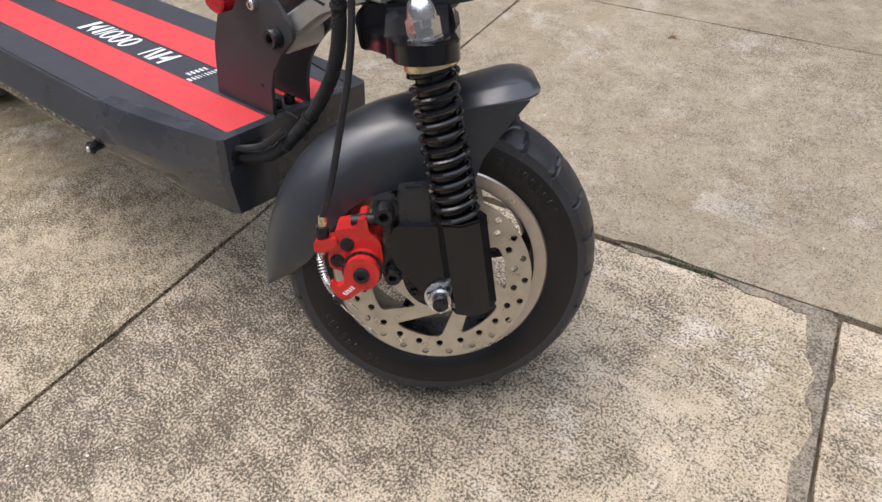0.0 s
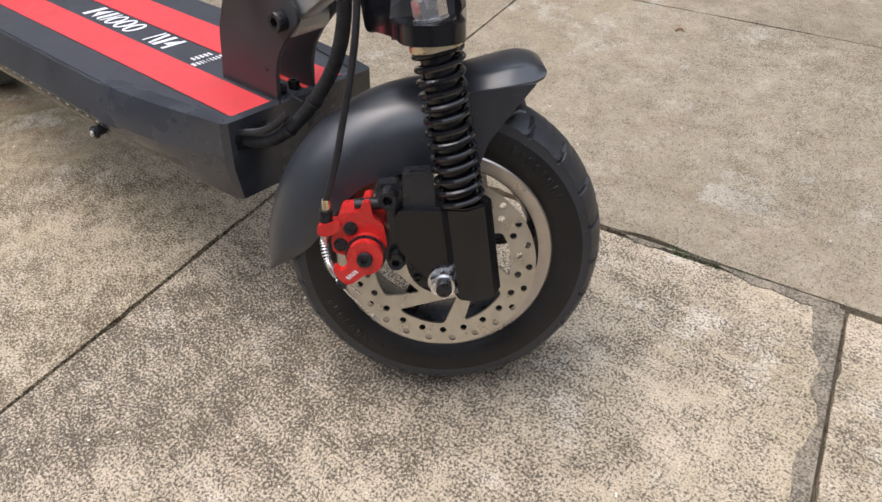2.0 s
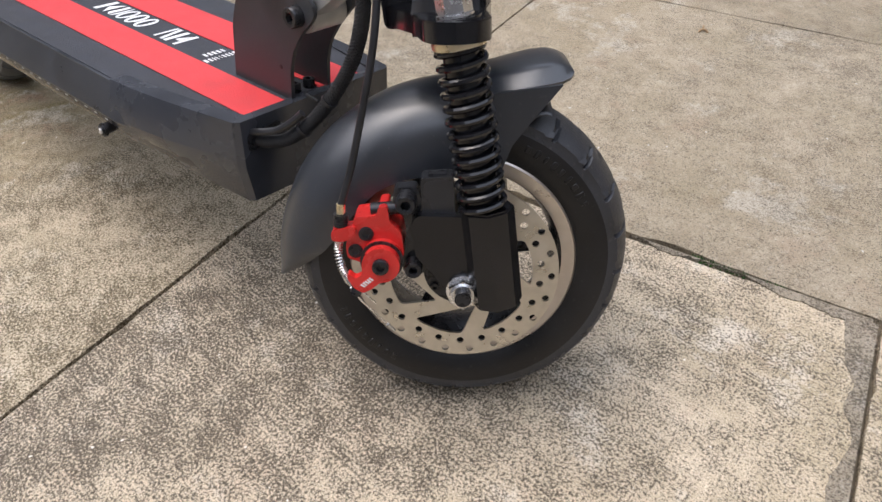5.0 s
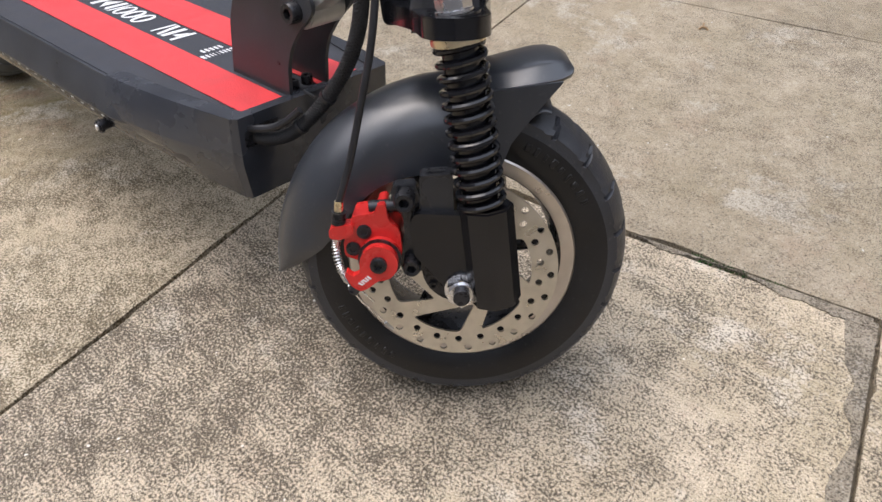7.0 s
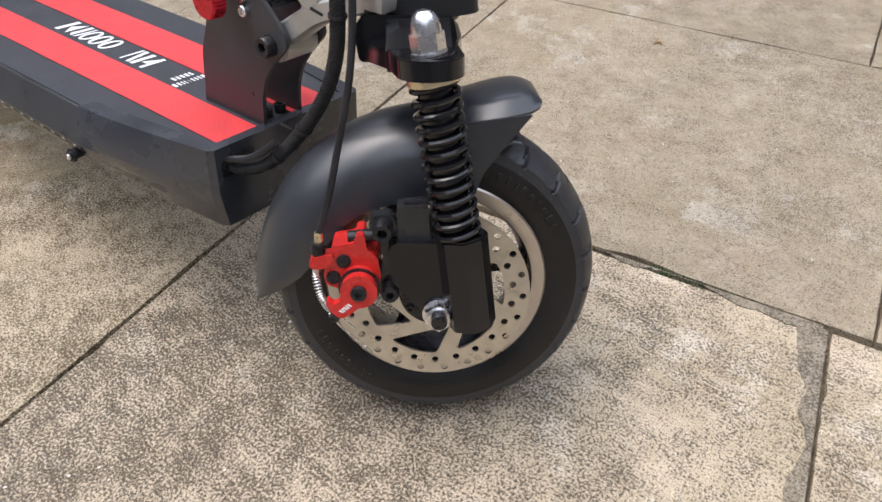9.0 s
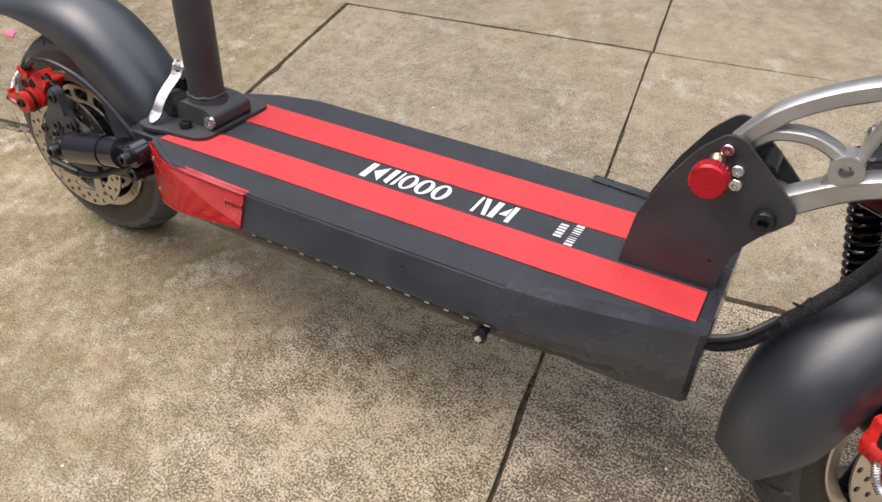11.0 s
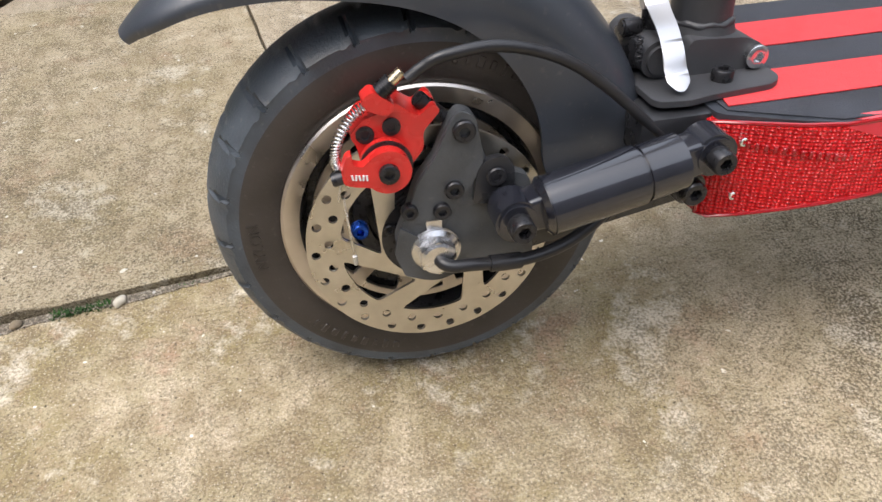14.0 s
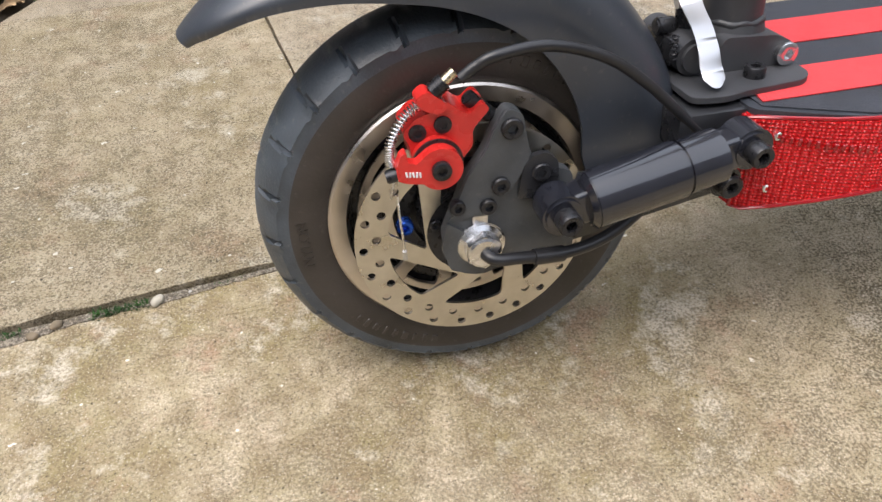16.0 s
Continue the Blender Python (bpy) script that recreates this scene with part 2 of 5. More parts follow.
DECK_PAINT = material("deck_paint", (0.030, 0.034, 0.042), 0.36, noise_scale=30, vary=0.25, bump=0.12, bump_scale=700, spec=0.6, dust=0.08)
BLACK = material("black_paint", (0.019, 0.0195, 0.022), 0.27, noise_scale=30, vary=0.25, bump=0.06, bump_scale=300, spec=0.55, coat=0.2, dust=0.02)
MATT = material("matt_black_paint", (0.040, 0.041, 0.045), 0.46, noise_scale=30, vary=0.25, bump=0.14, bump_scale=900, spec=0.55, dust=0.07)
STEM = material("stem_black_paint", (0.014, 0.014, 0.015), 0.42, noise_scale=30, vary=0.25, bump=0.12, bump_scale=900, spec=0.4, dust=0.04)
BRACKET = material("dusty_black_steel", (0.058, 0.062, 0.066), 0.50, noise_scale=60, vary=0.3, bump=0.3, bump_scale=500, spec=0.6, dust=0.12)
SHOCK = material("shock_gloss_black", (0.015, 0.016, 0.022), 0.14, noise_scale=40, vary=0.2, rough_vary=0.05, spec=0.5, coat=0.7, dust=0.03)
NOSE = material("nose_plastic", (0.034, 0.037, 0.045), 0.24, noise_scale=30, vary=0.2, bump=0.05, bump_scale=700, spec=0.8, dust=0.04)
GLOSS = material("gloss_black", (0.007, 0.007, 0.0085), 0.15, noise_scale=40, vary=0.2, rough_vary=0.04, spec=0.45, coat=0.15, dust=0.012)
PLASTIC = material("guard_plastic", (0.026, 0.029, 0.035), 0.33, noise_scale=25, vary=0.18, bump=0.06, bump_scale=1200, rough_vary=0.06, spec=0.85, dust=0.10)
# guard plastic again, dustier, with bluish sky sheen lifted into its base colour
SKYLIT_PLASTIC = material("dusty_skylit_guard_plastic", (0.036, 0.042, 0.053), 0.34, noise_scale=25, vary=0.2, bump=0.06, bump_scale=1200, rough_vary=0.06, spec=0.85, dust=0.14)
# rear tyre: dust specks, plus brighter light and sky blue in the base colours
SKYLIT_RUBBER = material("dusty_skylit_tyre_rubber", (0.052, 0.064, 0.078), 0.48, noise_scale=50, vary=0.35, bump=0.35, bump_scale=700, spec=0.7, dust=0.2)
LIT_SIDEWALL = material("dusty_lit_sidewall_rubber", (0.044, 0.037, 0.032), 0.46, noise_scale=26, vary=0.35, bump=0.2, bump_scale=500, spec=0.5, dust=0.12)
RUBBER = material("tyre_rubber", (0.021, 0.022, 0.026), 0.48, noise_scale=50, vary=0.3, bump=0.35, bump_scale=700, spec=0.7, dust=0.14)
SIDEWALL = material("sidewall_rubber", (0.011, 0.0105, 0.0105), 0.40, noise_scale=30, vary=0.3, bump=0.2, bump_scale=500, spec=0.4, dust=0.06)
STEEL = material("brushed_steel", (0.60, 0.57, 0.51), 0.34, 1.0, noise_scale=80, vary=0.12, bump=0.05, bump_scale=600)
ALLOY = material("rim_alloy", (0.62, 0.57, 0.52), 0.34, 1.0, noise_scale=60, vary=0.1)
ZINC = material("zinc", (0.75, 0.75, 0.76), 0.25, 1.0, noise_scale=120, vary=0.15)
CAST = material("cast_aluminium", (0.56, 0.56, 0.55), 0.45, 0.85, noise_scale=60, vary=0.12, bump=0.25, bump_scale=500)
POLISHED = material("polished_lever", (0.52, 0.52, 0.53), 0.36, 0.85, noise_scale=40, vary=0.06)
RED = material("red_enamel", (0.60, 0.024, 0.020), 0.30, noise_scale=60, vary=0.15, bump=0.06, bump_scale=300, coat=0.3, dust=0.05)
ANOD_RED = material("anodised_red", (0.62, 0.02, 0.035), 0.3, 0.6, noise_scale=80, vary=0.1)
BOLT = material("bolt_black", (0.030, 0.030, 0.033), 0.30, 0.5, noise_scale=200, vary=0.3, dust=0.05)
CABLE = material("cable_rubber", (0.018, 0.018, 0.020), 0.38, noise_scale=90, vary=0.2, bump=0.1)
BRASS = material("brass", (0.80, 0.69, 0.48), 0.30, 1.0, noise_scale=150, vary=0.15)
WHITE = material("white_print", (0.74, 0.74, 0.74), 0.6, noise_scale=120, vary=0.12, bump=0.3, bump_scale=900)
DIODE = material("diode", (0.42, 0.42, 0.40), 0.4, noise_scale=120, vary=0.12)
BLUE = material("anodised_blue", (0.02, 0.10, 0.55), 0.3, 0.7, noise_scale=100)


def prismatic(name, dark, bright):
    """Red lens plastic with small facets; their glints are painted as a dark to bright colour."""
    m = bpy.data.materials.new(name)
    m.use_nodes = True
    N, L = m.node_tree.nodes, m.node_tree.links
    b = N["Principled BSDF"]
    tc = N.new("ShaderNodeTexCoord")
    vo = N.new("ShaderNodeTexVoronoi")
    vo.inputs["Scale"].default_value = 520
    vo.inputs["Randomness"].default_value = 0.28
    L.new(tc.outputs["Object"], vo.inputs["Vector"])
    pw = N.new("ShaderNodeMapRange")
    pw.inputs["From Min"].default_value = 0.15
    pw.inputs["From Max"].default_value = 0.60
    pw.inputs["To Min"].default_value = 1.0
    pw.inputs["To Max"].default_value = 0.0
    L.new(vo.outputs["Distance"], pw.inputs["Value"])
    mx = N.new("ShaderNodeMix")
    mx.data_type = "RGBA"
    mx.inputs["A"].default_value = dark
    mx.inputs["B"].default_value = bright
    L.new(pw.outputs[0], mx.inputs["Factor"])
    L.new(mx.outputs["Result"], b.inputs["Base Color"])
    b.inputs["Roughness"].default_value = 0.2
    b.inputs["Coat Weight"].default_value = 0.12
    b.inputs["Specular IOR Level"].default_value = 0.35
    b.inputs["Coat Roughness"].default_value = 0.05
    bp = N.new("ShaderNodeBump")
    bp.inputs["Strength"].default_value = 1.0
    bp.inputs["Distance"].default_value = 0.0020
    L.new(vo.outputs["Distance"], bp.inputs["Height"])
    L.new(bp.outputs[0], b.inputs["Normal"])
    return m


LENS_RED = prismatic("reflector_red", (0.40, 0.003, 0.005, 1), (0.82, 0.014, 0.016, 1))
# same red lens, with the pinkish sky reflection put into its colour
LENS_SHEEN = material("reflector_sheen_red", (0.54, 0.040, 0.048), 0.20, noise_scale=70, vary=0.16, bump=0.1, bump_scale=500, coat=0.5)
LENS_EDGE = material("reflector_rim", (0.30, 0.004, 0.008), 0.16, noise_scale=60, vary=0.12, coat=0.6)
LEAF = material("leaf_green", (0.10, 0.215, 0.032), 0.45, noise_scale=45, vary=0.4, bump=0.9, bump_scale=120)
MOSS = material("moss", (0.03, 0.085, 0.015), 0.9, noise_scale=120, vary=0.5)
YELLOW_LEAF = material("leaf_yellow", (0.75, 0.42, 0.03), 0.6, noise_scale=60, vary=0.2)
PINK_LEAF = material("petal_pink", (0.75, 0.13, 0.22), 0.6, noise_scale=60, vary=0.25)
DRY_LEAF = material("leaf_dry", (0.36, 0.24, 0.13), 0.8, noise_scale=50, vary=0.4, bump=0.4, bump_scale=100)
BRAID = material("braided_sleeve", (0.013, 0.013, 0.014), 0.5, noise_scale=300, vary=0.5, bump=0.9, bump_scale=1500)
LEAF_DARK = material("leaf_dark_green", (0.058, 0.145, 0.026), 0.45, noise_scale=45, vary=0.4, bump=0.9, bump_scale=120)
LEAF_PALE = material("leaf_pale_green", (0.19, 0.31, 0.05), 0.45, noise_scale=45, vary=0.35, bump=0.9, bump_scale=120)
MORTAR_PALE = material("pale_mortar", (0.19, 0.15, 0.10), 0.95, noise_scale=90, vary=0.45, bump=1.0, bump_scale=250)
BLOCKER_GREY = material("sky_blocker_grey", (0.25, 0.245, 0.24), 0.9, noise_scale=6, vary=0.35, bump=0.6, bump_scale=60)
STONE = material("pebble", (0.40, 0.37, 0.30), 0.8, noise_scale=80, vary=0.3, bump=0.5, bump_scale=250)

# ---- ground ----
bm = bmesh.new()
bmesh.ops.create_grid(bm, x_segments=4, y_segments=4, size=400)
ground = part("ground", bm, SOIL, m=pose(0, 0, -0.020), smooth=0)
tagged(ground, "dark bare earth under and beyond the patio", "ground", kind="structure")
TURN = radians(8.6)
K = 1.08              # metres to one unit of the paving's grid
# unseen walls added on all sides to hold back light from the low sky
for name, lo, hi in (("sky_blocker_south", (-5.2, -5.2, -0.02), (5.2, -5.0, 4.8)), ("sky_blocker_east", (5.0, -5.0, -0.02), (5.2, 5.0, 4.4)), ("sky_blocker_west", (-5.2, -5.0, -0.02), (-5.0, 5.0, 4.4)), ("sky_blocker_north", (-5.2, 5.0, -0.02), (5.2, 5.2, 4.4))):
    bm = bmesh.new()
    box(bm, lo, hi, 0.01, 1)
    tagged(part(name, bm, BLOCKER_GREY, smooth=0), "plain grey wall added out of view to dim low reflections", "wall", kind="structure")


def slab_xy(a, b):
    """From the paving's own grid to the world."""
    a, b = a + 0.002, b - 0.005
    return (K * (a * math.cos(TURN) - b * math.sin(TURN)), K * (a * math.sin(TURN) + b * math.cos(TURN)))


EDGE = [(K * x, K * y) for x, y in ((-0.345, 0.66), (-0.404, 0.548), (-0.467, 0.496), (-0.522, 0.433), (-0.571, 0.383), (-0.70, 0.31), (-1.1, 0.16))]
bm = bmesh.new()
plate(bm, [slab_xy(-1.98, 0.11), slab_xy(-1.98, -2.05), slab_xy(2.72, -2.05), slab_xy(2.72, 1.70), slab_xy(0.08, 1.70), slab_xy(-0.1, 1.16)] + EDGE, [], -0.03, -0.0085, axis="z")
pavement = part("pavement", bm, MORTAR, smooth=0)
tagged(pavement, "weathered beige concrete patio slabs with dark gritty joints", "pavement", kind="structure")


def worn(pts, step=0.012, amount=0.0011):
    """The outline with points every step, pushed in and out a little, with a few chips."""
    out = []
    for i, p in enumerate(pts):
        p, q = Vector(p), Vector(pts[(i + 1) % len(pts)])
        n = max(1, int((q - p).length / step))
        side = Vector(((q - p).y, -(q - p).x)).normalized()
        for k in range(n):
            c = p.lerp(q, k / n)
            s = noise.noise((c.x * 9, c.y * 9, i)) * amount * 1.4 + noise.noise((c.x * 60, c.y * 60, i)) * amount
            s -= max(0.0, noise.noise((c.x * 22, c.y * 22, 7 + i)) - 0.33) * 0.011
            out.append(tuple(c + side * s))
    return out


def slab(corners, lift=0.0, gap=0.0019, mat=None):
    mid = sum((Vector(c) for c in corners), Vector((0, 0))) / len(corners)
    inner = [tuple(Vector(c) + (mid - Vector(c)).normalized() * gap * 1.41) for c in corners]
    bm = bmesh.new()
    plate(bm, worn(inner), [], -0.03, lift, bevel=0.0016, axis="z")
    return part("slab", bm, mat or CONCRETE, pavement, smooth=30)


def slab_rect(a0, a1, b0, b1, lift=0.0, mat=None):
    return slab([slab_xy(a0, b0), slab_xy(a1, b0), slab_xy(a1, b1), slab_xy(a0, b1)], lift, mat=mat)


# ---- scooter ----
BODY = pose(0.0051, -0.0108, -0.0032, -7.35, -1.37, 0.26) @ Matrix.Diagonal((1.073, 1.073, 1.073, 1))
scooter = new("electric_scooter")
scooter.matrix_world = BODY
tagged(scooter, "black electric scooter with red deck stripes, parked on the patio", "scooter")
# the steered front wheel, and the fork that carries it, in the scooter's own frame
FRONT = BODY.inverted() @ pose(0.8503, 0.0232, 0.1200, -15.5, 0, 40.7) @ Matrix.Diagonal((1.073, 1.073, 1.073, 1))
FORK = FRONT @ pose(-0.0093, 0.0078, 0.0045) @ Matrix.Diagonal((1.03, 1, 1.03, 1))
AXLE = Matrix.Translation((0.005, 0, 0.1165))
DZ = 0.1722          # deck top
ID = Matrix.Identity(4)


def socket_bolt(bm, p, r, h, d=(0, -1, 0)):
    """A socket-head cap screw standing on p, along d, with a hex recess."""
    p, d = Vector(p), Vector(d).normalized()
    q = d.to_track_quat("Z", "Y").to_matrix().to_4x4()
    m = Matrix.Translation(p) @ q
    prof = [(r, 0), (r, h * 0.85), (r * 0.88, h), (r * 0.56, h)]
    seg = 18
    rings = [[bm.verts.new(m @ Vector((a * math.cos(2 * math.pi * k / seg), a * math.sin(2 * math.pi * k / seg), z))) for k in range(seg)] for a, z in prof]
    hexa = [bm.verts.new(m @ Vector((r * 0.52 * math.cos(2 * math.pi * int(k / 3) / 6), r * 0.52 * math.sin(2 * math.pi * int(k / 3) / 6), h * 0.98))) for k in range(seg)]
    deep = [bm.verts.new(m @ Vector((r * 0.5 * math.cos(2 * math.pi * int(k / 3) / 6), r * 0.5 * math.sin(2 * math.pi * int(k / 3) / 6), h * 0.35))) for k in range(seg)]
    for a, b in zip(rings + [hexa], rings[1:] + [hexa, deep]):
        for k in range(seg):
            try:
                bm.faces.new((a[k], a[(k + 1) % seg], b[(k + 1) % seg], b[k]))
            except ValueError:
                pass
    bm.faces.new(deep)
    bmesh.ops.remove_doubles(bm, verts=hexa + deep, dist=1e-6)


def bolt(p, r, h, parent, mat=None, d=(0, -1, 0), m=None, name="bolt", label=""):
    bm = bmesh.new()
    socket_bolt(bm, p, r, h, d)
    return part(name, bm, mat or BOLT, parent, label, m=m)


# deck shell, stripes, marking
NEAR = [(0.150, -0.058), (0.184, -0.0765), (0.203, -0.0835), (0.29, -0.0872), (0.53, -0.0862), (0.60, -0.0775), (0.6515, -0.0655)]
FAR = [(0.6515, 0.0780), (0.60, 0.0870), (0.53, 0.0920), (0.225, 0.0925), (0.185, 0.083), (0.150, 0.066)]


def loft(bm, rings):
    """A closed solid through rings of equal length, capped at both ends."""
    made = [[bm.verts.new(p) for p in ring] for ring in rings]
    for x, y in zip(made, made[1:]):
        for k in range(len(x)):
            bm.faces.new((x[k], x[(k + 1) % len(x)], y[(k + 1) % len(x)], y[k]))
    bm.faces.new(made[0][::-1])
    bm.faces.new(made[-1])


def flare(pts, d, z):
    """The outline pts pushed sideways by d at the height z; less towards the ends."""
    return [(u, v + math.copysign(d * curve_at([(0.15, 0.0), (0.203, 0.2), (0.29, 1), (0.53, 1), (0.6515, 0.2)], u), v), z) for u, v in pts]


bm = bmesh.new()
outline = rounded(NEAR + FAR, 0.006)
loft(bm, [flare(outline, -0.0006, DZ), flare(outline, 0.0004, DZ - 0.0010), flare(outline, 0.0092, DZ - 0.0272), flare(outline, 0.0086, DZ - 0.0290)])
deck = part("deck", bm, [DECK_PAINT], scooter, "black painted deck shell with sloping sides", smooth=25)
bm = bmesh.new()
loft(bm, [flare([(u + (0.004 if u < 0.2 else -0.012 if u > 0.63 else 0), v) for u, v in NEAR + FAR], d, z) for d, z in ((0.004, DZ - 0.0290), (0.0035, DZ - 0.040), (0.0, DZ - 0.046))])
part("battery_tray", bm, BLACK, scooter, smooth=25)
bm = bmesh.new()
plate(bm, [(u + (0.006 if u < 0.2 else -0.007 if u > 0.63 else 0), v * 0.978) for u, v in NEAR + FAR], [], DZ + 0.0002, DZ + 0.0008, axis="z")
part("footboard", bm, GRIT, deck, "dark slate gritty footboard")
for v0, v1 in ((-0.0540, -0.0180), (0.0155, 0.0550)):
    bm = bmesh.new()
    plate(bm, [(0.158 if v0 < 0 else 0.17, v0), (0.6442, v0), (0.6442, v1), (0.165, v1)], [], DZ + 0.0011, DZ + 0.0017, axis="z")
    part("grip_stripe", bm, GRIP_RED, deck, "red gritty grip tape stripe")


def ring_shape(u0, u1, v0, v1, inner=0.45):
    n = 28
    cu, cv, ru, rv = (u0 + u1) / 2, (v0 + v1) / 2, (u1 - u0) / 2, (v1 - v0) / 2
    out = [(cu + ru * math.cos(2 * math.pi * k / n), cv + rv * math.sin(2 * math.pi * k / n)) for k in range(n)]
    hole = [(cu + ru * inner * math.cos(2 * math.pi * k / n), cv + rv * 0.8 * math.sin(2 * math.pi * k / n)) for k in range(n)]
    return out, [hole]


LO, HI = -0.0120, 0.0122
MARKS = [
    ([(0.3485, LO), (0.3545, LO), (0.3545, HI), (0.3485, HI)], []), ([(0.3565, 0.0005), (0.3665, LO), (0.3665, HI)], []),
    ([(0.3715, LO + 0.003), (0.3765, LO), (0.3765, HI), (0.3715, HI)], []), ([(0.3795, LO), (0.3825, LO + 0.002), (0.3825, HI), (0.3805, HI)], []),
    ring_shape(0.3840, 0.3985, LO, HI, 0.5), ring_shape(0.3995, 0.4145, LO, HI), ring_shape(0.4155, 0.4305, LO, HI),
    ([(0.4555, LO), (0.4580, LO), (0.4580, HI), (0.4555, HI)], []), ([(0.4595, HI), (0.4640, HI), (0.4690, LO), (0.4655, LO)], []),
    ([(0.4705, LO), (0.4755, LO), (0.4755, HI), (0.4705, HI)], []), ([(0.4775, -0.0040), (0.4840, 0.0090), (0.4840, -0.0040)], []),
    ([(0.4852, LO), (0.4890, LO), (0.4890, HI), (0.4852, HI)], []),
]
for outer, holes in MARKS:
    bm = bmesh.new()
    plate(bm, outer, holes, DZ + 0.0011, DZ + 0.0014, axis="z")
    part("white_mark", bm, WHITE, deck, "white printed mark")
for u, spans in ((0.5285, ((-0.0095, -0.006), (-0.0052, -0.0018), (-0.0010, 0.0024), (0.0032, 0.0066), (0.0074, 0.0105))),
                 (0.5400, ((-0.0165, -0.0128), (-0.0120, -0.0090), (-0.0082, -0.0060), (-0.0052, -0.0034), (-0.0016, -0.0002), (0.0012, 0.0036), (0.0044, 0.0070), (0.0078, 0.0104), (0.0112, 0.0150)))):
    for a, b in spans:
        bm = bmesh.new()
        box(bm, (u - 0.0032, a + 0.0005, DZ + 0.0011), (u + 0.0032, b - 0.0006, DZ + 0.0014))
        part("white_bar", bm, WHITE, deck)

# nose cover round the deck's front
bm = bmesh.new()
outer = [(0.5225, -0.0875), (0.545, -0.0860), (0.5635, -0.0838), (0.586, -0.0805), (0.6085, -0.0762), (0.630, -0.0720), (0.6500, -0.0680), (0.6540, -0.0640), (0.6540, 0.0775), (0.6500, 0.0808), (0.60, 0.0900), (0.5225, 0.0965)]
inner = [(0.5225, 0.0860), (0.575, 0.081), (0.62, 0.0725), (0.6455, 0.067), (0.6455, -0.0545), (0.62, -0.0605), (0.575, -0.0685), (0.545, -0.0722), (0.527, -0.0740), (0.5225, -0.0790)]


def nose_ring(pts, d, z):
    return [(u, v + math.copysign(d * curve_at([(0.52, 1.0), (0.60, 0.75), (0.654, 0.0)], u), v), z) for u, v in pts]


side = outer[::-1]
back = [(0.5225, -0.060), (0.5225, 0.068)]
loft(bm, [nose_ring(outer + inner, 0, DZ + 0.0024), nose_ring(outer + inner, 0.0012, DZ + 0.0006), nose_ring(outer + inner, 0.0072, DZ - 0.026)])
loft(bm, [nose_ring(side + back, 0.0072, DZ - 0.026), nose_ring(side + back, 0.0060, DZ - 0.034), [(0.5225 + (u - 0.5225) * 1.0, v * 0.93, DZ - 0.034 - 0.028 * curve_at([(0.5225, 0.25), (0.60, 0.80), (0.654, 1.0)], u)) for u, v in side + back]])
part("nose_cover", bm, NOSE, scooter, "black moulded nose cover with a raised lip", smooth=28)
bm = bmesh.new()
plate(bm, rounded([(-0.060, DZ - 0.022), (-0.060, DZ - 0.008), (-0.030, DZ - 0.006), (-0.030, DZ - 0.020)], 0.004), [], 0.6541, 0.6547, axis="x")
part("cable_slot", bm, BOLT, scooter)

# charging socket and lights under the near edge
bm = bmesh.new()
rod(bm, (0.510, -0.080, 0.1330), (0.511, -0.100, 0.1315), 0.0046, bevel=0.0006)
rod(bm, (0.511, -0.0965, 0.1315), (0.511, -0.0985, 0.1315), 0.0056)
socket = part("charging_socket", bm, BOLT, scooter)
bm = bmesh.new()
rod(bm, (0.511, -0.0995, 0.1315), (0.511, -0.1012, 0.1315), 0.0026, bevel=0.0004)
part("cap", bm, ZINC, socket, "bright metal cap")
bm = bmesh.new()
box(bm, (0.295, -0.0945, DZ - 0.0330), (0.5225, -0.088, DZ - 0.0288))
strip = part("light_strip", bm, BOLT, scooter, "dark strip with a row of small pale diodes")
bm = bmesh.new()
box(bm, (-0.0021, -0.0949, -0.0005), (0.0021, -0.0940, 0.0005))
led = part("led", bm, DIODE, strip, m=pose(0.300, 0, DZ - 0.0310))
for i in range(1, 14):
    again(led, pose(0.300 + i * 0.0165, 0, DZ - 0.0310))

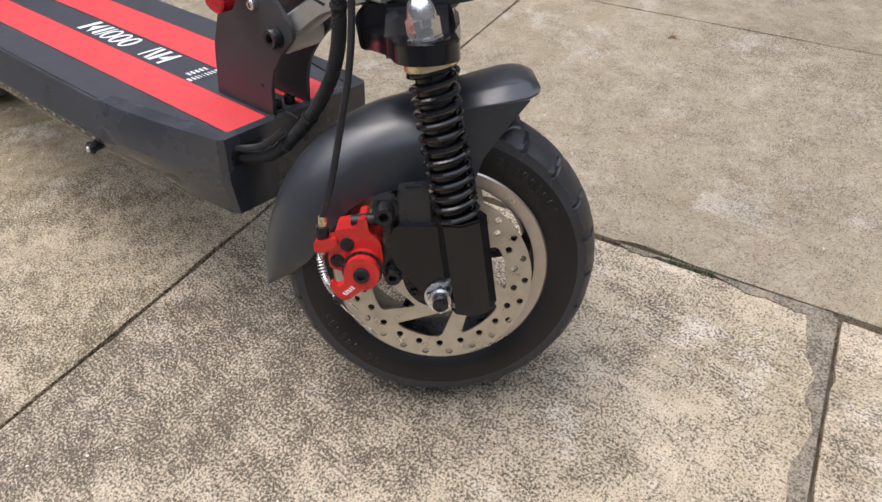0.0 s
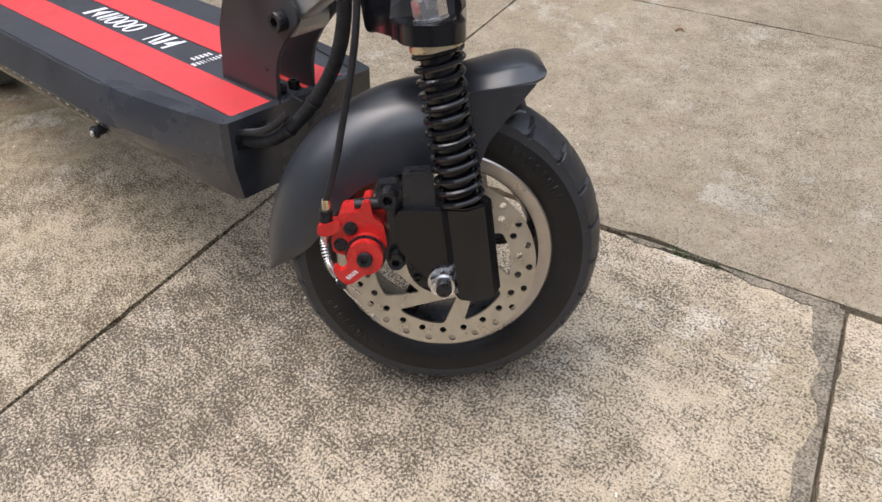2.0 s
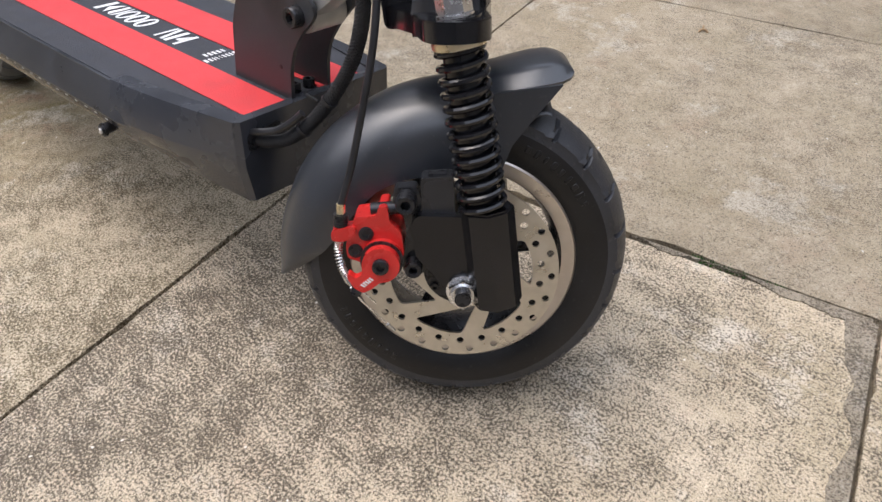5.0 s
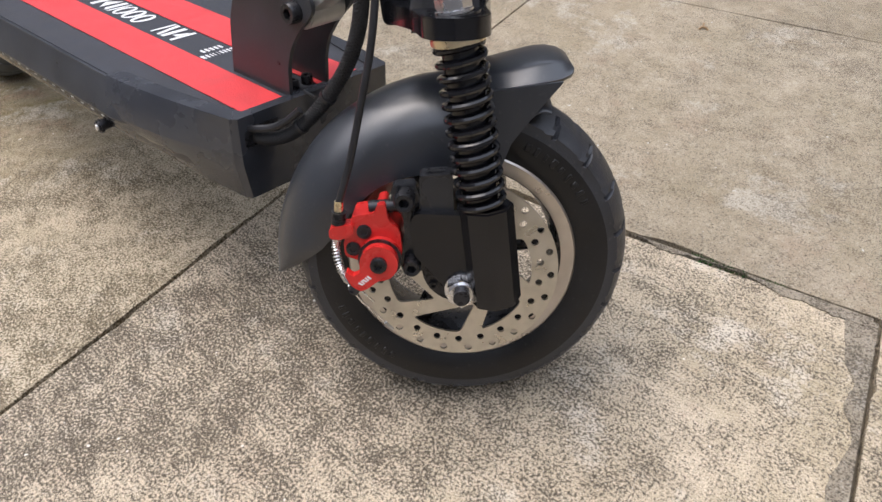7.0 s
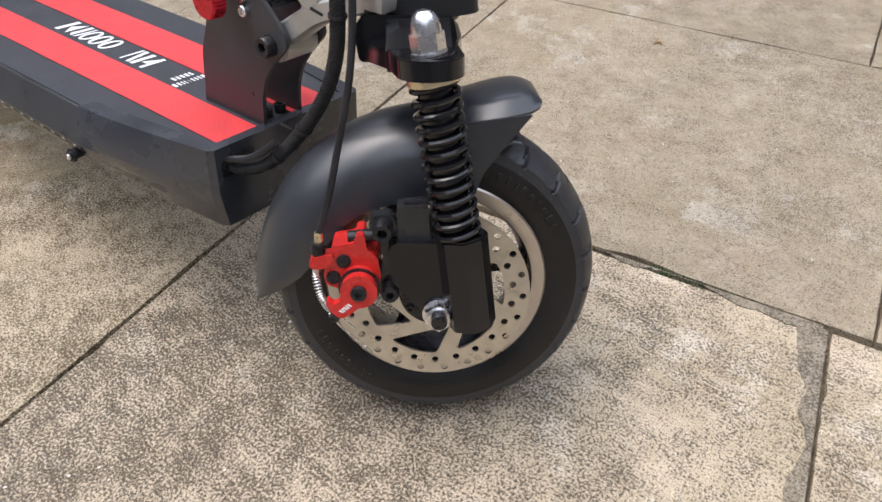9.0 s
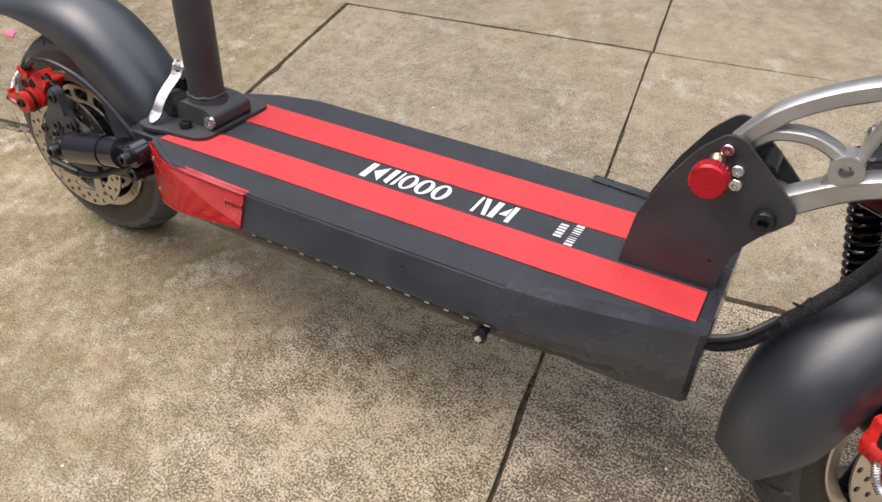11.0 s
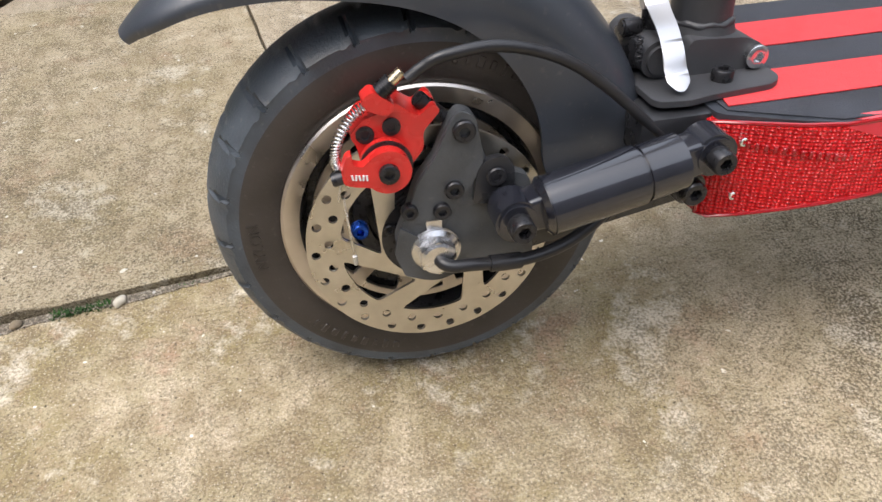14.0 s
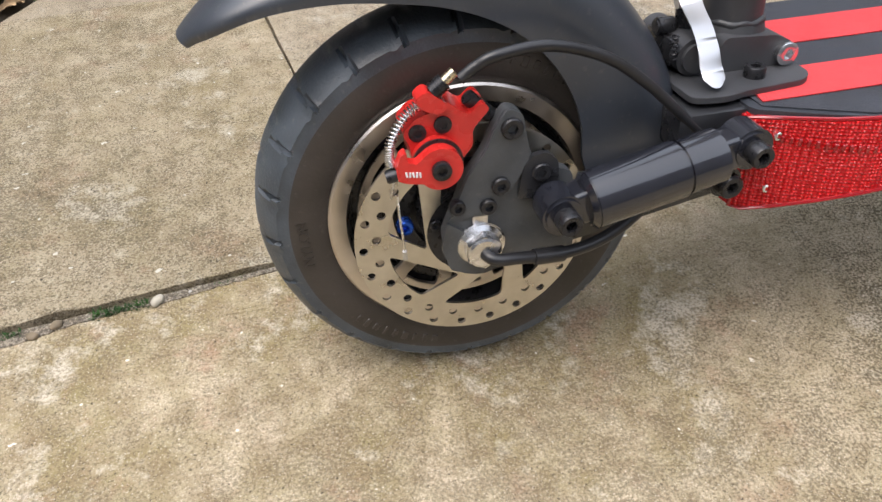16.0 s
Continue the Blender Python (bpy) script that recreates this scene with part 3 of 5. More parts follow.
# side reflectors at the deck's rear corners
for side in (-1, 1):
    off = 0.0 if side < 0 else 0.0055
    bm = bmesh.new()
    s = side
    stations = [(0.147, 0.0565, 0.0575, 0.1150, 0.1690), (0.152, 0.0595, 0.0610, 0.1138, 0.1695), (0.165, 0.0670, 0.0685, 0.1172, 0.1702), (0.184, 0.0770, 0.0790, 0.1236, 0.1712), (0.203, 0.0840, 0.0870, 0.1294, 0.1724), (0.22, 0.0852, 0.0905, 0.1330, 0.1734), (0.255, 0.0868, 0.0940, 0.1398, 0.1734), (0.289, 0.0876, 0.0956, 0.1452, 0.1734)]
    rows = []
    for u, vt, vb, lo, hi in stations:
        c = curve_at([(0.147, 0.97), (0.203, 0.95), (0.288, 0.10)], u)
        hi -= 0.0 if side < 0 else 0.010
        rows.append([bm.verts.new(p) for p in ((u, s * (vb + off - 0.008), lo), (u, s * (vb + off + 0.0014), lo + 0.001), (u, s * (vb + (vt - vb) * c + off + 0.0026), lo + (hi - lo) * c), (u, s * (vt + off + 0.0014), hi - 0.0012), (u, s * (vt + off - 0.006), hi))])
    for a, b in zip(rows, rows[1:]):
        for k in range(5):
            # upper faces take the colour with the sky sheen painted in
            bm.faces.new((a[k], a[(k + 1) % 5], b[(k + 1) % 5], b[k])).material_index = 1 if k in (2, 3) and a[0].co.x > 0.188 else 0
    bm.faces.new(rows[0])
    bm.faces.new(rows[-1][::-1])
    refl = part("side_reflector", bm, [LENS_RED, LENS_SHEEN], scooter, "red prismatic plastic side reflector", smooth=25)
    bm = bmesh.new()
    edge = [(u, s * (vt + off + 0.0012), hi - (0.0006 if side < 0 else 0.0106)) for u, vt, vb, lo, hi in stations[::-1]] + [(0.1475, s * (0.0572 + off + 0.0012), 0.145)] + [(u, s * (vb + off + 0.0014), lo + 0.0008) for u, vt, vb, lo, hi in stations]
    hose(bm, edge, 0.0012, 8)
    part("rim", bm, LENS_EDGE, refl, "smooth dark red rim")
    if side < 0:
        for k in range(24):
            u = 0.156 + k * 0.0037
            v = curve_at([(0.15, 0.0598), (0.184, 0.0792), (0.203, 0.0858), (0.29, 0.089)], u)
            at = pose(u, -v - 0.0012, 0.1590 - (u - 0.156) * 0.09, 9, 0, -curve_at([(0.15, 30), (0.19, 26), (0.21, 6), (0.25, 3)], u))
            if k == 0:
                bm = bmesh.new()
                box(bm, (-0.0010, -0.0010, -0.0020), (0.0010, 0.0010, 0.0020), 0.0004, 1)
                rib = part("rib", bm, LENS_EDGE, refl, m=at)
            else:
                again(rib, at)
        for k in range(6):
            again(rib, pose(0.2715 + k * 0.0034, -0.0918, DZ - 0.0120, 16, 0, -2) @ Matrix.Diagonal((0.9, 1, 2.6, 1)))
        for u, w in ((0.1615, 0.1597), (0.1620, 0.1285)):
            bolt((u, -0.0665, w), 0.0024, 0.0018, refl, ZINC, name="screw")

# wheels
PROFILE = [(0.0750, -0.0185), (0.0766, -0.0235), (0.081, -0.0258), (0.090, -0.0272), (0.0975, -0.0268), (0.1025, -0.0258), (0.1038, -0.0260), (0.1068, -0.0230), (0.1102, -0.0172), (0.1128, -0.0100), (0.1142, -0.0035)]
PROFILE = PROFILE + [(r, -v) for r, v in PROFILE[::-1]]


def tyre_mesh(seg=384):
    """Sharp slits across the shoulders, a broken groove along the crown."""
    bm = bmesh.new()
    rings = []
    n = len(PROFILE)
    for k in range(seg):
        ring = []
        for i, (r, v) in enumerate(PROFILE):
            j = i if i < n / 2 else n - 1 - i
            skew = k + (0 if i < n / 2 else 8) - (j - 6) // 2
            cut = 0.0
            if j in (6, 7, 8) and skew % 16 == 0:
                cut = 0.0042
            elif j in (6, 7, 8) and skew % 16 in (1, 15):
                cut = -0.0004
            if j == 6 and skew % 16 in (3, 4):
                cut = 0.0010
            if j == 10 and k % 12 < 2:
                cut = 0.0022
            a = 2 * math.pi * k / seg
            ring.append(bm.verts.new(((r - cut) * math.cos(a), v, (r - cut) * math.sin(a))))
        rings.append(ring)
    for k in range(seg):
        x, y = rings[k], rings[(k + 1) % seg]
        for i in range(n - 1):
            f = bm.faces.new((x[i], x[i + 1], y[i + 1], y[i]))
            f.material_index = 1 if min(PROFILE[i][0], PROFILE[i + 1][0]) < 0.0905 else 0
    return bm


def disc_mesh(v):
    bm = bmesh.new()
    holes = []
    for k in range(22):
        a = 2 * math.pi * k / 22
        holes.append(circle(0.0606 * math.cos(a), 0.0606 * math.sin(a), 0.0025, 10))
        a += math.pi / 22 + 0.03
        holes.append(circle(0.0535 * math.cos(a), 0.0535 * math.sin(a), 0.0025, 10))
    for k in range(6):
        a = 2 * math.pi * k / 6
        pts = [(0.0480 * math.cos(a + x), 0.0480 * math.sin(a + x)) for x in (0.12, 0.3, 0.5, 0.68, 0.86)]
        pts += [(0.027 * math.cos(a + x), 0.027 * math.sin(a + x)) for x in (1.25, 0.95)]
        holes.append(rounded(pts, 0.003, 3))
    plate(bm, circle(0, 0, 0.0652, 96), holes, v - 0.0009, v + 0.0009)
    return bm


def wheel(m, disc_v, label, turn, motor):
    rubber, wall, wide = (SKYLIT_RUBBER, LIT_SIDEWALL, 1.0) if motor else (RUBBER, SIDEWALL, 1.10)
    bm = bmesh.new()
    lathe(bm, [(0.0768, -0.0200), (0.0768, -0.0258), (0.0755, -0.0268), (0.0670, -0.0255), (0.0655, -0.0225), (0.0620, -0.0060), (0.0620, 0.0060), (0.0655, 0.0225), (0.0670, 0.0255), (0.0755, 0.0268), (0.0768, 0.0258), (0.0768, 0.0200)])
    for f in bm.faces:
        if max(math.hypot(v.co.x, v.co.z) for v in f.verts) < 0.0672:
            f.material_index = 1
    rim = part("wheel", bm, [ALLOY, BOLT], scooter, label, m=m @ pose(0, 0, 0, 0, turn, 0))
    part("tyre", tyre_mesh(), [rubber, wall], rim, "black pneumatic tyre with notched shoulders", m=Matrix.Diagonal((1, wide, 1, 1)))
    part("brake_disc", disc_mesh(disc_v), STEEL, rim, "drilled steel brake disc", m=pose(0, 0, -0.003, 0, 0, 0), smooth=30)
    if motor:
        bm = bmesh.new()
        lathe(bm, [(0.0, -0.014), (0.030, -0.014), (0.0305, -0.019), (0.038, -0.019), (0.0385, -0.014), (0.046, -0.013), (0.0465, -0.016), (0.052, -0.015), (0.0525, -0.010), (0.0625, -0.008), (0.0625, 0.008), (0.054, 0.017), (0.0, 0.017)], closed=False)
        part("hub", bm, BOLT, rim, "dark hub motor")
        bm = bmesh.new()
        windows = []
        for k in range(12):
            a = 2 * math.pi * k / 12
            windows.append(rounded([(r * math.cos(a + x), r * math.sin(a + x)) for r, x in ((0.0555, -0.19), (0.0560, 0.0), (0.0555, 0.19), (0.0445, 0.17), (0.0440, 0.0), (0.0445, -0.17))], 0.002, 2))
        plate(bm, circle(0, 0, 0.0600, 64), windows + [circle(0, 0, 0.0405, 40)], -0.0160, -0.0190, bevel=0.0004)
        part("hub_cover", bm, ALLOY, rim, "pierced alloy hub cover", smooth=30)
    else:
        bm = bmesh.new()
        lathe(bm, [(0.0, -0.014), (0.024, -0.014), (0.026, -0.010), (0.026, 0.010), (0.024, 0.014), (0.0, 0.014)], closed=False)
        for k in range(3):
            a = 2 * math.pi * k / 3 + 0.4
            rod(bm, (0.022 * math.cos(a), 0, 0.022 * math.sin(a)), (0.064 * math.cos(a), 0, 0.064 * math.sin(a)), 0.0085, 0.007, seg=12)
        part("hub", bm, BOLT, rim, "dark spoked hub")
    bm = bmesh.new()
    box(bm, (-0.0017, -0.0276 * wide, -0.0030), (0.0017, -0.0262 * wide, 0.0030), 0.0004, 1)
    raised = None
    for a0 in (48, 222):
        for k in range(9):
            a = radians(a0 + k * 4.2)
            at = Matrix.Translation((0.0905 * math.cos(a), 0, 0.0905 * math.sin(a))) @ Matrix.Rotation(math.pi / 2 - a, 4, "Y") @ Matrix.Diagonal((0.6 + 0.5 * (k * 7 % 3) / 2, 1, 0.8 + 0.2 * (k % 2), 1))
            if raised is None:
                raised = part("raised_bar", bm, wall, rim, m=at)
            else:
                again(raised, at)
    bm = bmesh.new()
    rod(bm, (0, disc_v - 0.001, 0), (0, -0.012, 0), 0.027, seg=40, bevel=0.001)
    part("disc_carrier", bm, BOLT, rim)
    for k in range(5):
        a = 2 * math.pi * k / 5 + 0.3
        bolt((0.0225 * math.cos(a), disc_v - 0.0009, 0.0225 * math.sin(a)), 0.0030, 0.0022, rim, BOLT)
    return rim


rear_wheel = wheel(AXLE, -0.042, "rear wheel with alloy rim and drilled disc", 0, True)
front_wheel = wheel(FRONT, -0.0365, "front wheel with alloy rim and drilled disc", 20, False)
bolt((-0.036, -0.030, 0.0025), 0.0046, 0.006, rear_wheel, BLUE, name="blue_bolt", label="blue anodised hub bolt")

type_curve = bpy.data.curves.new("raised_word", "FONT")
type_curve.body = "NYLON"
type_curve.size = 0.0085
type_curve.extrude = 0.0004
type_curve.align_x = "CENTER"
type_ob = bpy.data.objects.new("raised_word", type_curve)
scene.collection.objects.link(type_ob)
word_mesh = bpy.data.meshes.new_from_object(type_ob.evaluated_get(bpy.context.evaluated_depsgraph_get()))
bpy.data.objects.remove(type_ob)
word_mesh.materials.clear()
word_mesh.materials.append(LIT_SIDEWALL)
word = new("raised_word", word_mesh)
word.parent = rear_wheel
word.matrix_local = Matrix.Rotation(radians(-2), 4, "Y") @ pose(-0.0905, -0.0272, 0.0, 90, 0, 0) @ pose(0, 0, 0, 0, 0, 90) @ pose(0, -0.003, 0)


def mudguard(crest, rim_in, half, th0, th1, n=72, corner=0.017, soft=4):
    """A bent shell over a wheel: crest radius, inner edge radius and half width by angle in degrees."""
    bm = bmesh.new()
    rows = []
    for i in range(n + 1):
        th = th0 + (th1 - th0) * i / n
        r, e, h = soft_at(crest, th, 5), min(soft_at(rim_in, th, soft), soft_at(crest, th, 5) - 0.0015), soft_at(half, th, 3)
        c = min(corner, (r - e) * 0.8)
        sec = []
        for j in range(5):
            sec.append((-h, e + (r - c - e) * j / 5))
        for j in range(9):
            a = math.pi / 2 * j / 8
            sec.append((-h + (h * 0.92) * (1 - math.cos(a)), r - c + c * math.sin(a)))
        sec = sec + [(-v, q) for v, q in sec[::-1]]
        t = radians(th)
        rows.append([bm.verts.new((q * math.cos(t), v, q * math.sin(t))) for v, q in sec])
    for a, b in zip(rows, rows[1:]):
        for k in range(len(a) - 1):
            bm.faces.new((a[k], a[k + 1], b[k + 1], b[k]))
    bmesh.ops.recalc_face_normals(bm, faces=bm.faces[:])
    bmesh.ops.solidify(bm, geom=bm.faces[:], thickness=0.0022)
    return bm


REAR_CREST = [(-25, 0.134), (10, 0.135), (25, 0.136), (46, 0.139), (65, 0.145), (79, 0.151), (96, 0.1535), (110, 0.1572), (121, 0.1635), (131, 0.1690), (142, 0.1730)]
REAR_EDGE = [(-25, 0.070), (26, 0.069), (57, 0.091), (75, 0.105), (90, 0.1155), (106, 0.1275), (118, 0.141), (130, 0.156), (137, 0.1625), (142, 0.168)]
REAR_HALF = [(-25, 0.036), (100, 0.038), (122, 0.0345), (131, 0.031), (135.5, 0.0265), (138.5, 0.019), (140.5, 0.008)]
rear_guard = part("mudguard", mudguard(REAR_CREST, REAR_EDGE, REAR_HALF, -6, 140, corner=0.025), SKYLIT_PLASTIC, scooter, "matt black plastic rear mudguard", m=AXLE, smooth=60)
bm = bmesh.new()
rows = []
for i in range(9):
    th = 112.5 + 13.5 * i / 8
    r, h, c = soft_at(REAR_CREST, th, 5) + 0.0022, soft_at(REAR_HALF, th, 3) + 0.0012, 0.025
    row = []
    for k in range(13):
        q = (-1 + 2 * k / 12) * (0.36 + 0.32 * i / 8)
        a = (1 - abs(q)) * math.pi / 2
        v, rr = math.copysign(h - 0.92 * h * (1 - math.cos(a)), q), r - c + c * math.sin(a)
        row.append(bm.verts.new((rr * math.cos(radians(th)), v, rr * math.sin(radians(th)))))
    rows.append(row)
for a, b in zip(rows, rows[1:]):
    for k in range(12):
        bm.faces.new((a[k], a[k + 1], b[k + 1], b[k]))
bmesh.ops.recalc_face_normals(bm, faces=bm.faces[:])
bmesh.ops.solidify(bm, geom=bm.faces[:], thickness=0.0030)
part("tail_reflector", bm, LENS_RED, rear_guard, "red plastic tail reflector")
FRONT_CREST = [(40, 0.122), (58, 0.123), (75, 0.120), (100, 0.1175), (120, 0.1165), (160, 0.1190), (185, 0.1235), (200, 0.126)]
FRONT_EDGE = [(40, 0.121), (56, 0.1195), (60.5, 0.1175), (63, 0.109), (66, 0.0835), (70, 0.0700), (76, 0.0635), (90, 0.0630), (104, 0.0660), (129, 0.0715), (146, 0.0735), (164, 0.0790), (172, 0.0860), (179, 0.0980), (183, 0.109), (185.5, 0.120)]
FRONT_HALF = [(40, 0.036), (62, 0.037), (150, 0.040), (174, 0.037), (183, 0.029), (187, 0.018)]
front_guard = part("mudguard", mudguard(FRONT_CREST, FRONT_EDGE, FRONT_HALF, 58, 185.5, soft=1.0, corner=0.032), PLASTIC, scooter, "matt black plastic front mudguard with a beak", m=FRONT @ pose(-0.007, 0.003, 0.001), smooth=60)
bm = bmesh.new()
# the beak: a rounded hood that grows out of the crown of the guard
rows = []
for u, lo, hi, h in ((-0.034, 0.1020, 0.1090, 0.006), (-0.014, 0.1060, 0.1172, 0.010), (0.004, 0.1085, 0.1200, 0.019), (0.020, 0.1115, 0.1240, 0.0300), (0.040, 0.1150, 0.1278, 0.0355), (0.054, 0.1168, 0.1312, 0.0350), (0.063, 0.1178, 0.1322, 0.0335), (0.070, 0.1186, 0.1310, 0.0305), (0.0755, 0.1200, 0.1280, 0.0265), (0.0775, 0.1218, 0.1250, 0.0230)):
    sec = [(-h, lo), (-h - 0.0012, lo + 0.0020)]
    for k in range(9):
        a = math.pi * k / 8
        sec.append((-(h - 0.002) * math.cos(a) if k not in (0, 8) else -(h - 0.0005) * math.cos(a), lo + 0.003 + (hi - lo - 0.003) * math.sin(a) ** 0.45))
    sec += [(h + 0.0012, lo + 0.0020), (h, lo)]
    rows.append([bm.verts.new((u, v, w)) for v, w in sec])
for a, b in zip(rows, rows[1:]):
    for k in range(len(a)):
        bm.faces.new((a[k], a[(k + 1) % len(a)], b[(k + 1) % len(a)], b[k]))
bm.faces.new(rows[0][::-1])
bm.faces.new(rows[-1])
bmesh.ops.recalc_face_normals(bm, faces=bm.faces[:])
part("beak", bm, PLASTIC, front_guard, smooth=50)
for sd in (-1, 1):
    bm = bmesh.new()
    plate(bm, rounded([(0.0185, 0.1150), (0.0700, 0.1205), (0.0540, 0.1020), (0.0395, 0.0835), (0.0315, 0.0640), (0.024, 0.0655), (0.0205, 0.0680)], 0.0015), [], sd * 0.0366, sd * 0.0392, bevel=0.0008)
    part("side_panel", bm, PLASTIC, front_guard, smooth=50)

# fork
for side in (-1, 1):
    bm = bmesh.new()
    v = -0.077 if side < 0 else 0.070
    rod(bm, (0.0245, v, 0.053), (0.0300, v, -0.010), 0.0155, seg=8, bevel=0.0012)
    leg = part("fork_leg", bm, GLOSS, scooter, "gloss black fork leg with a coil spring", m=FORK, smooth=25)
    bm = bmesh.new()
    rod(bm, (0.0225, v, 0.050), (0.0105, v, 0.148), 0.0100, seg=24)
    part("damper", bm, GLOSS, leg)
    bm = bmesh.new()
    a, b = Vector((0.0222, v, 0.0535)), Vector((0.0109, v, 0.1440))
    ax = (b - a).normalized()
    e1 = ax.cross(Vector((0, 1, 0))).normalized()
    e2 = ax.cross(e1)
    turns, n = 12.5, 300
    pts = [a.lerp(b, i / n) + 0.0126 * (math.cos(2 * math.pi * turns * i / n) * e1 + math.sin(2 * math.pi * turns * i / n) * e2) for i in range(n + 1)]
    hose(bm, pts, 0.0019, 8)
    part("spring", bm, GLOSS, leg, "black coil spring")
    bm = bmesh.new()
    rod(bm, b - ax * 0.001, b + ax * 0.0035, 0.0146, seg=32, bevel=0.0006)
    part("collar", bm, BRASS, leg, "gold-coloured spring collar")
    bm = bmesh.new()
    c = b + ax * 0.0035
    rod(bm, c, c + ax * 0.0105, 0.0150, seg=32, bevel=0.0016)
    part("clamp", bm, GLOSS, leg)
    bm = bmesh.new()
    d = c + ax * 0.0108
    rod(bm, d, d + ax * 0.0015, 0.0100, seg=24)
    rod(bm, d + ax * 0.0010, d + ax * 0.0115, 0.0094, seg=6, bevel=0.0006)
    for i in range(6):
        t0, t1 = math.pi / 2 * i / 6, math.pi / 2 * (i + 1) / 6
        rod(bm, d + ax * (0.0105 + 0.0120 * math.sin(t0)), d + ax * (0.0105 + 0.0120 * math.sin(t1)), 0.0082 * math.cos(t0) ** 0.6, 0.0082 * max(0.0, math.cos(t1)) ** 0.6 + 1e-5, seg=20, caps=False)
    bmesh.ops.remove_doubles(bm, verts=bm.verts[:], dist=1e-4)
    part("acorn_nut", bm, ZINC, leg, "bright acorn nut", smooth=35)
# axle plate, catch and adapter on the near leg
bm = bmesh.new()
plate(bm, rounded([(-0.0206, 0.039), (-0.0165, 0.0465), (0.018, 0.0445), (0.026, 0.0445), (0.026, -0.006), (0.0165, -0.0125), (0.0035, -0.0105), (-0.0025, 0.000), (-0.009, 0.0085), (-0.018, 0.0195)], 0.003), [], -0.066, -0.0745, bevel=0.0008)
axle_plate = part("axle_plate", bm, GLOSS, scooter, "gloss black axle plate", m=FORK)
bm = bmesh.new()
plate(bm, rounded([(-0.0135, 0.044), (0.0060, 0.044), (0.0055, 0.0685), (-0.0135, 0.0675)], 0.0015), [], -0.069, -0.055, bevel=0.001)
catch = part("catch", bm, BLACK, axle_plate)
bm = bmesh.new()
box(bm, (-0.009, -0.0655, 0.0665), (0.0015, -0.0610, 0.0690))
part("slot", bm, BOLT, catch)
bm = bmesh.new()
plate(bm, rounded([(-0.030, 0.0600), (-0.0165, 0.0610), (-0.0135, 0.052), (-0.0155, 0.0405), (-0.0185, 0.020), (-0.0125, 0.0125), (-0.013, 0.0035), (-0.027, 0.0035), (-0.0285, 0.016), (-0.024, 0.030), (-0.0245, 0.043), (-0.0315, 0.050)], 0.003), [], -0.0535, -0.0640, bevel=0.0008)
part("caliper_adapter", bm, BLACK, axle_plate)
bolt((-0.0225, -0.064, 0.0535), 0.0062, 0.012, axle_plate)
bolt((-0.0204, -0.064, 0.0099), 0.0056, 0.010, axle_plate)
bm = bmesh.new()
rod(bm, (0.0095, -0.0745, -0.0035), (0.0095, -0.0758, -0.0035), 0.0104, seg=32)
rod(bm, (0.0095, -0.0758, -0.0035), (0.0095, -0.0818, -0.0035), 0.0095, seg=6)
rod(bm, (0.0095, -0.0818, -0.0035), (0.0095, -0.0826, -0.0035), 0.0084, 0.0070, seg=24)
part("axle_nut", bm, ZINC, axle_plate, "zinc axle nut")
bm = bmesh.new()
rod(bm, (0.0095, -0.050, -0.0035), (0.0095, -0.0880, -0.0035), 0.0050, seg=20, bevel=0.0008)
part("axle_end", bm, BOLT, axle_plate)
# crown and stem
bm = bmesh.new()
ends = [(0.0095 + 0.0182 * math.cos(radians(a)), -0.077 + 0.0182 * math.sin(radians(a))) for a in range(-165, 16, 15)]
outline = [(-0.0120, -0.066)] + ends + [(0.0255, -0.050), (0.029, -0.02)]
outline = outline + [(u, -v) for u, v in outline[::-1]] + [(-0.0150, 0.058), (-0.031, 0.030), (-0.031, -0.030), (-0.0150, -0.058)]
plate(bm, outline, [], 0.1470, 0.1578, bevel=0.0024, axis="z")
plate(bm, rounded([(-0.0320, 0.145), (-0.0340, 0.1650), (-0.0280, 0.1720), (0.0240, 0.1700), (0.0285, 0.145)], 0.004), [], -0.030, 0.030, bevel=0.003)
for sd in (-1, 1):
    plate(bm, rounded([(sd * 0.026, 0.145), (sd * 0.026, 0.1705), (sd * 0.040, 0.1660), (sd * 0.060, 0.1572), (sd * 0.060, 0.145)], 0.002), [], -0.0145, 0.0220, bevel=0.002, axis="x")
crown = part("fork_crown", bm, GLOSS, scooter, "gloss black fork crown", m=FORK)
bm = bmesh.new()
rod(bm, (-0.003, 0, 0.150), (-0.006, 0, 0.172), 0.031, 0.026, seg=36, bevel=0.002)
part("headset", bm, GLOSS, crown)
bm = bmesh.new()
plate(bm, rounded([(-0.0145, -0.0225), (-0.006, -0.0265), (0.036, -0.0265), (0.0395, -0.020), (0.0395, 0.020), (0.036, 0.0265), (-0.0145, 0.0225)], 0.004), [], 0.0, 0.66, axis="z")
RAKE = FORK @ pose(0.0005, 0, 0.166, 0, -6.5, 0)
stem = part("stem", bm, STEM, scooter, "black square steering stem", m=RAKE)
bm = bmesh.new()
rod(bm, (-0.001, 0, 0.163), (-0.0015, 0, 0.170), 0.0315, seg=40, bevel=0.0015)
part("head_collar", bm, BLACK, scooter, m=FORK)
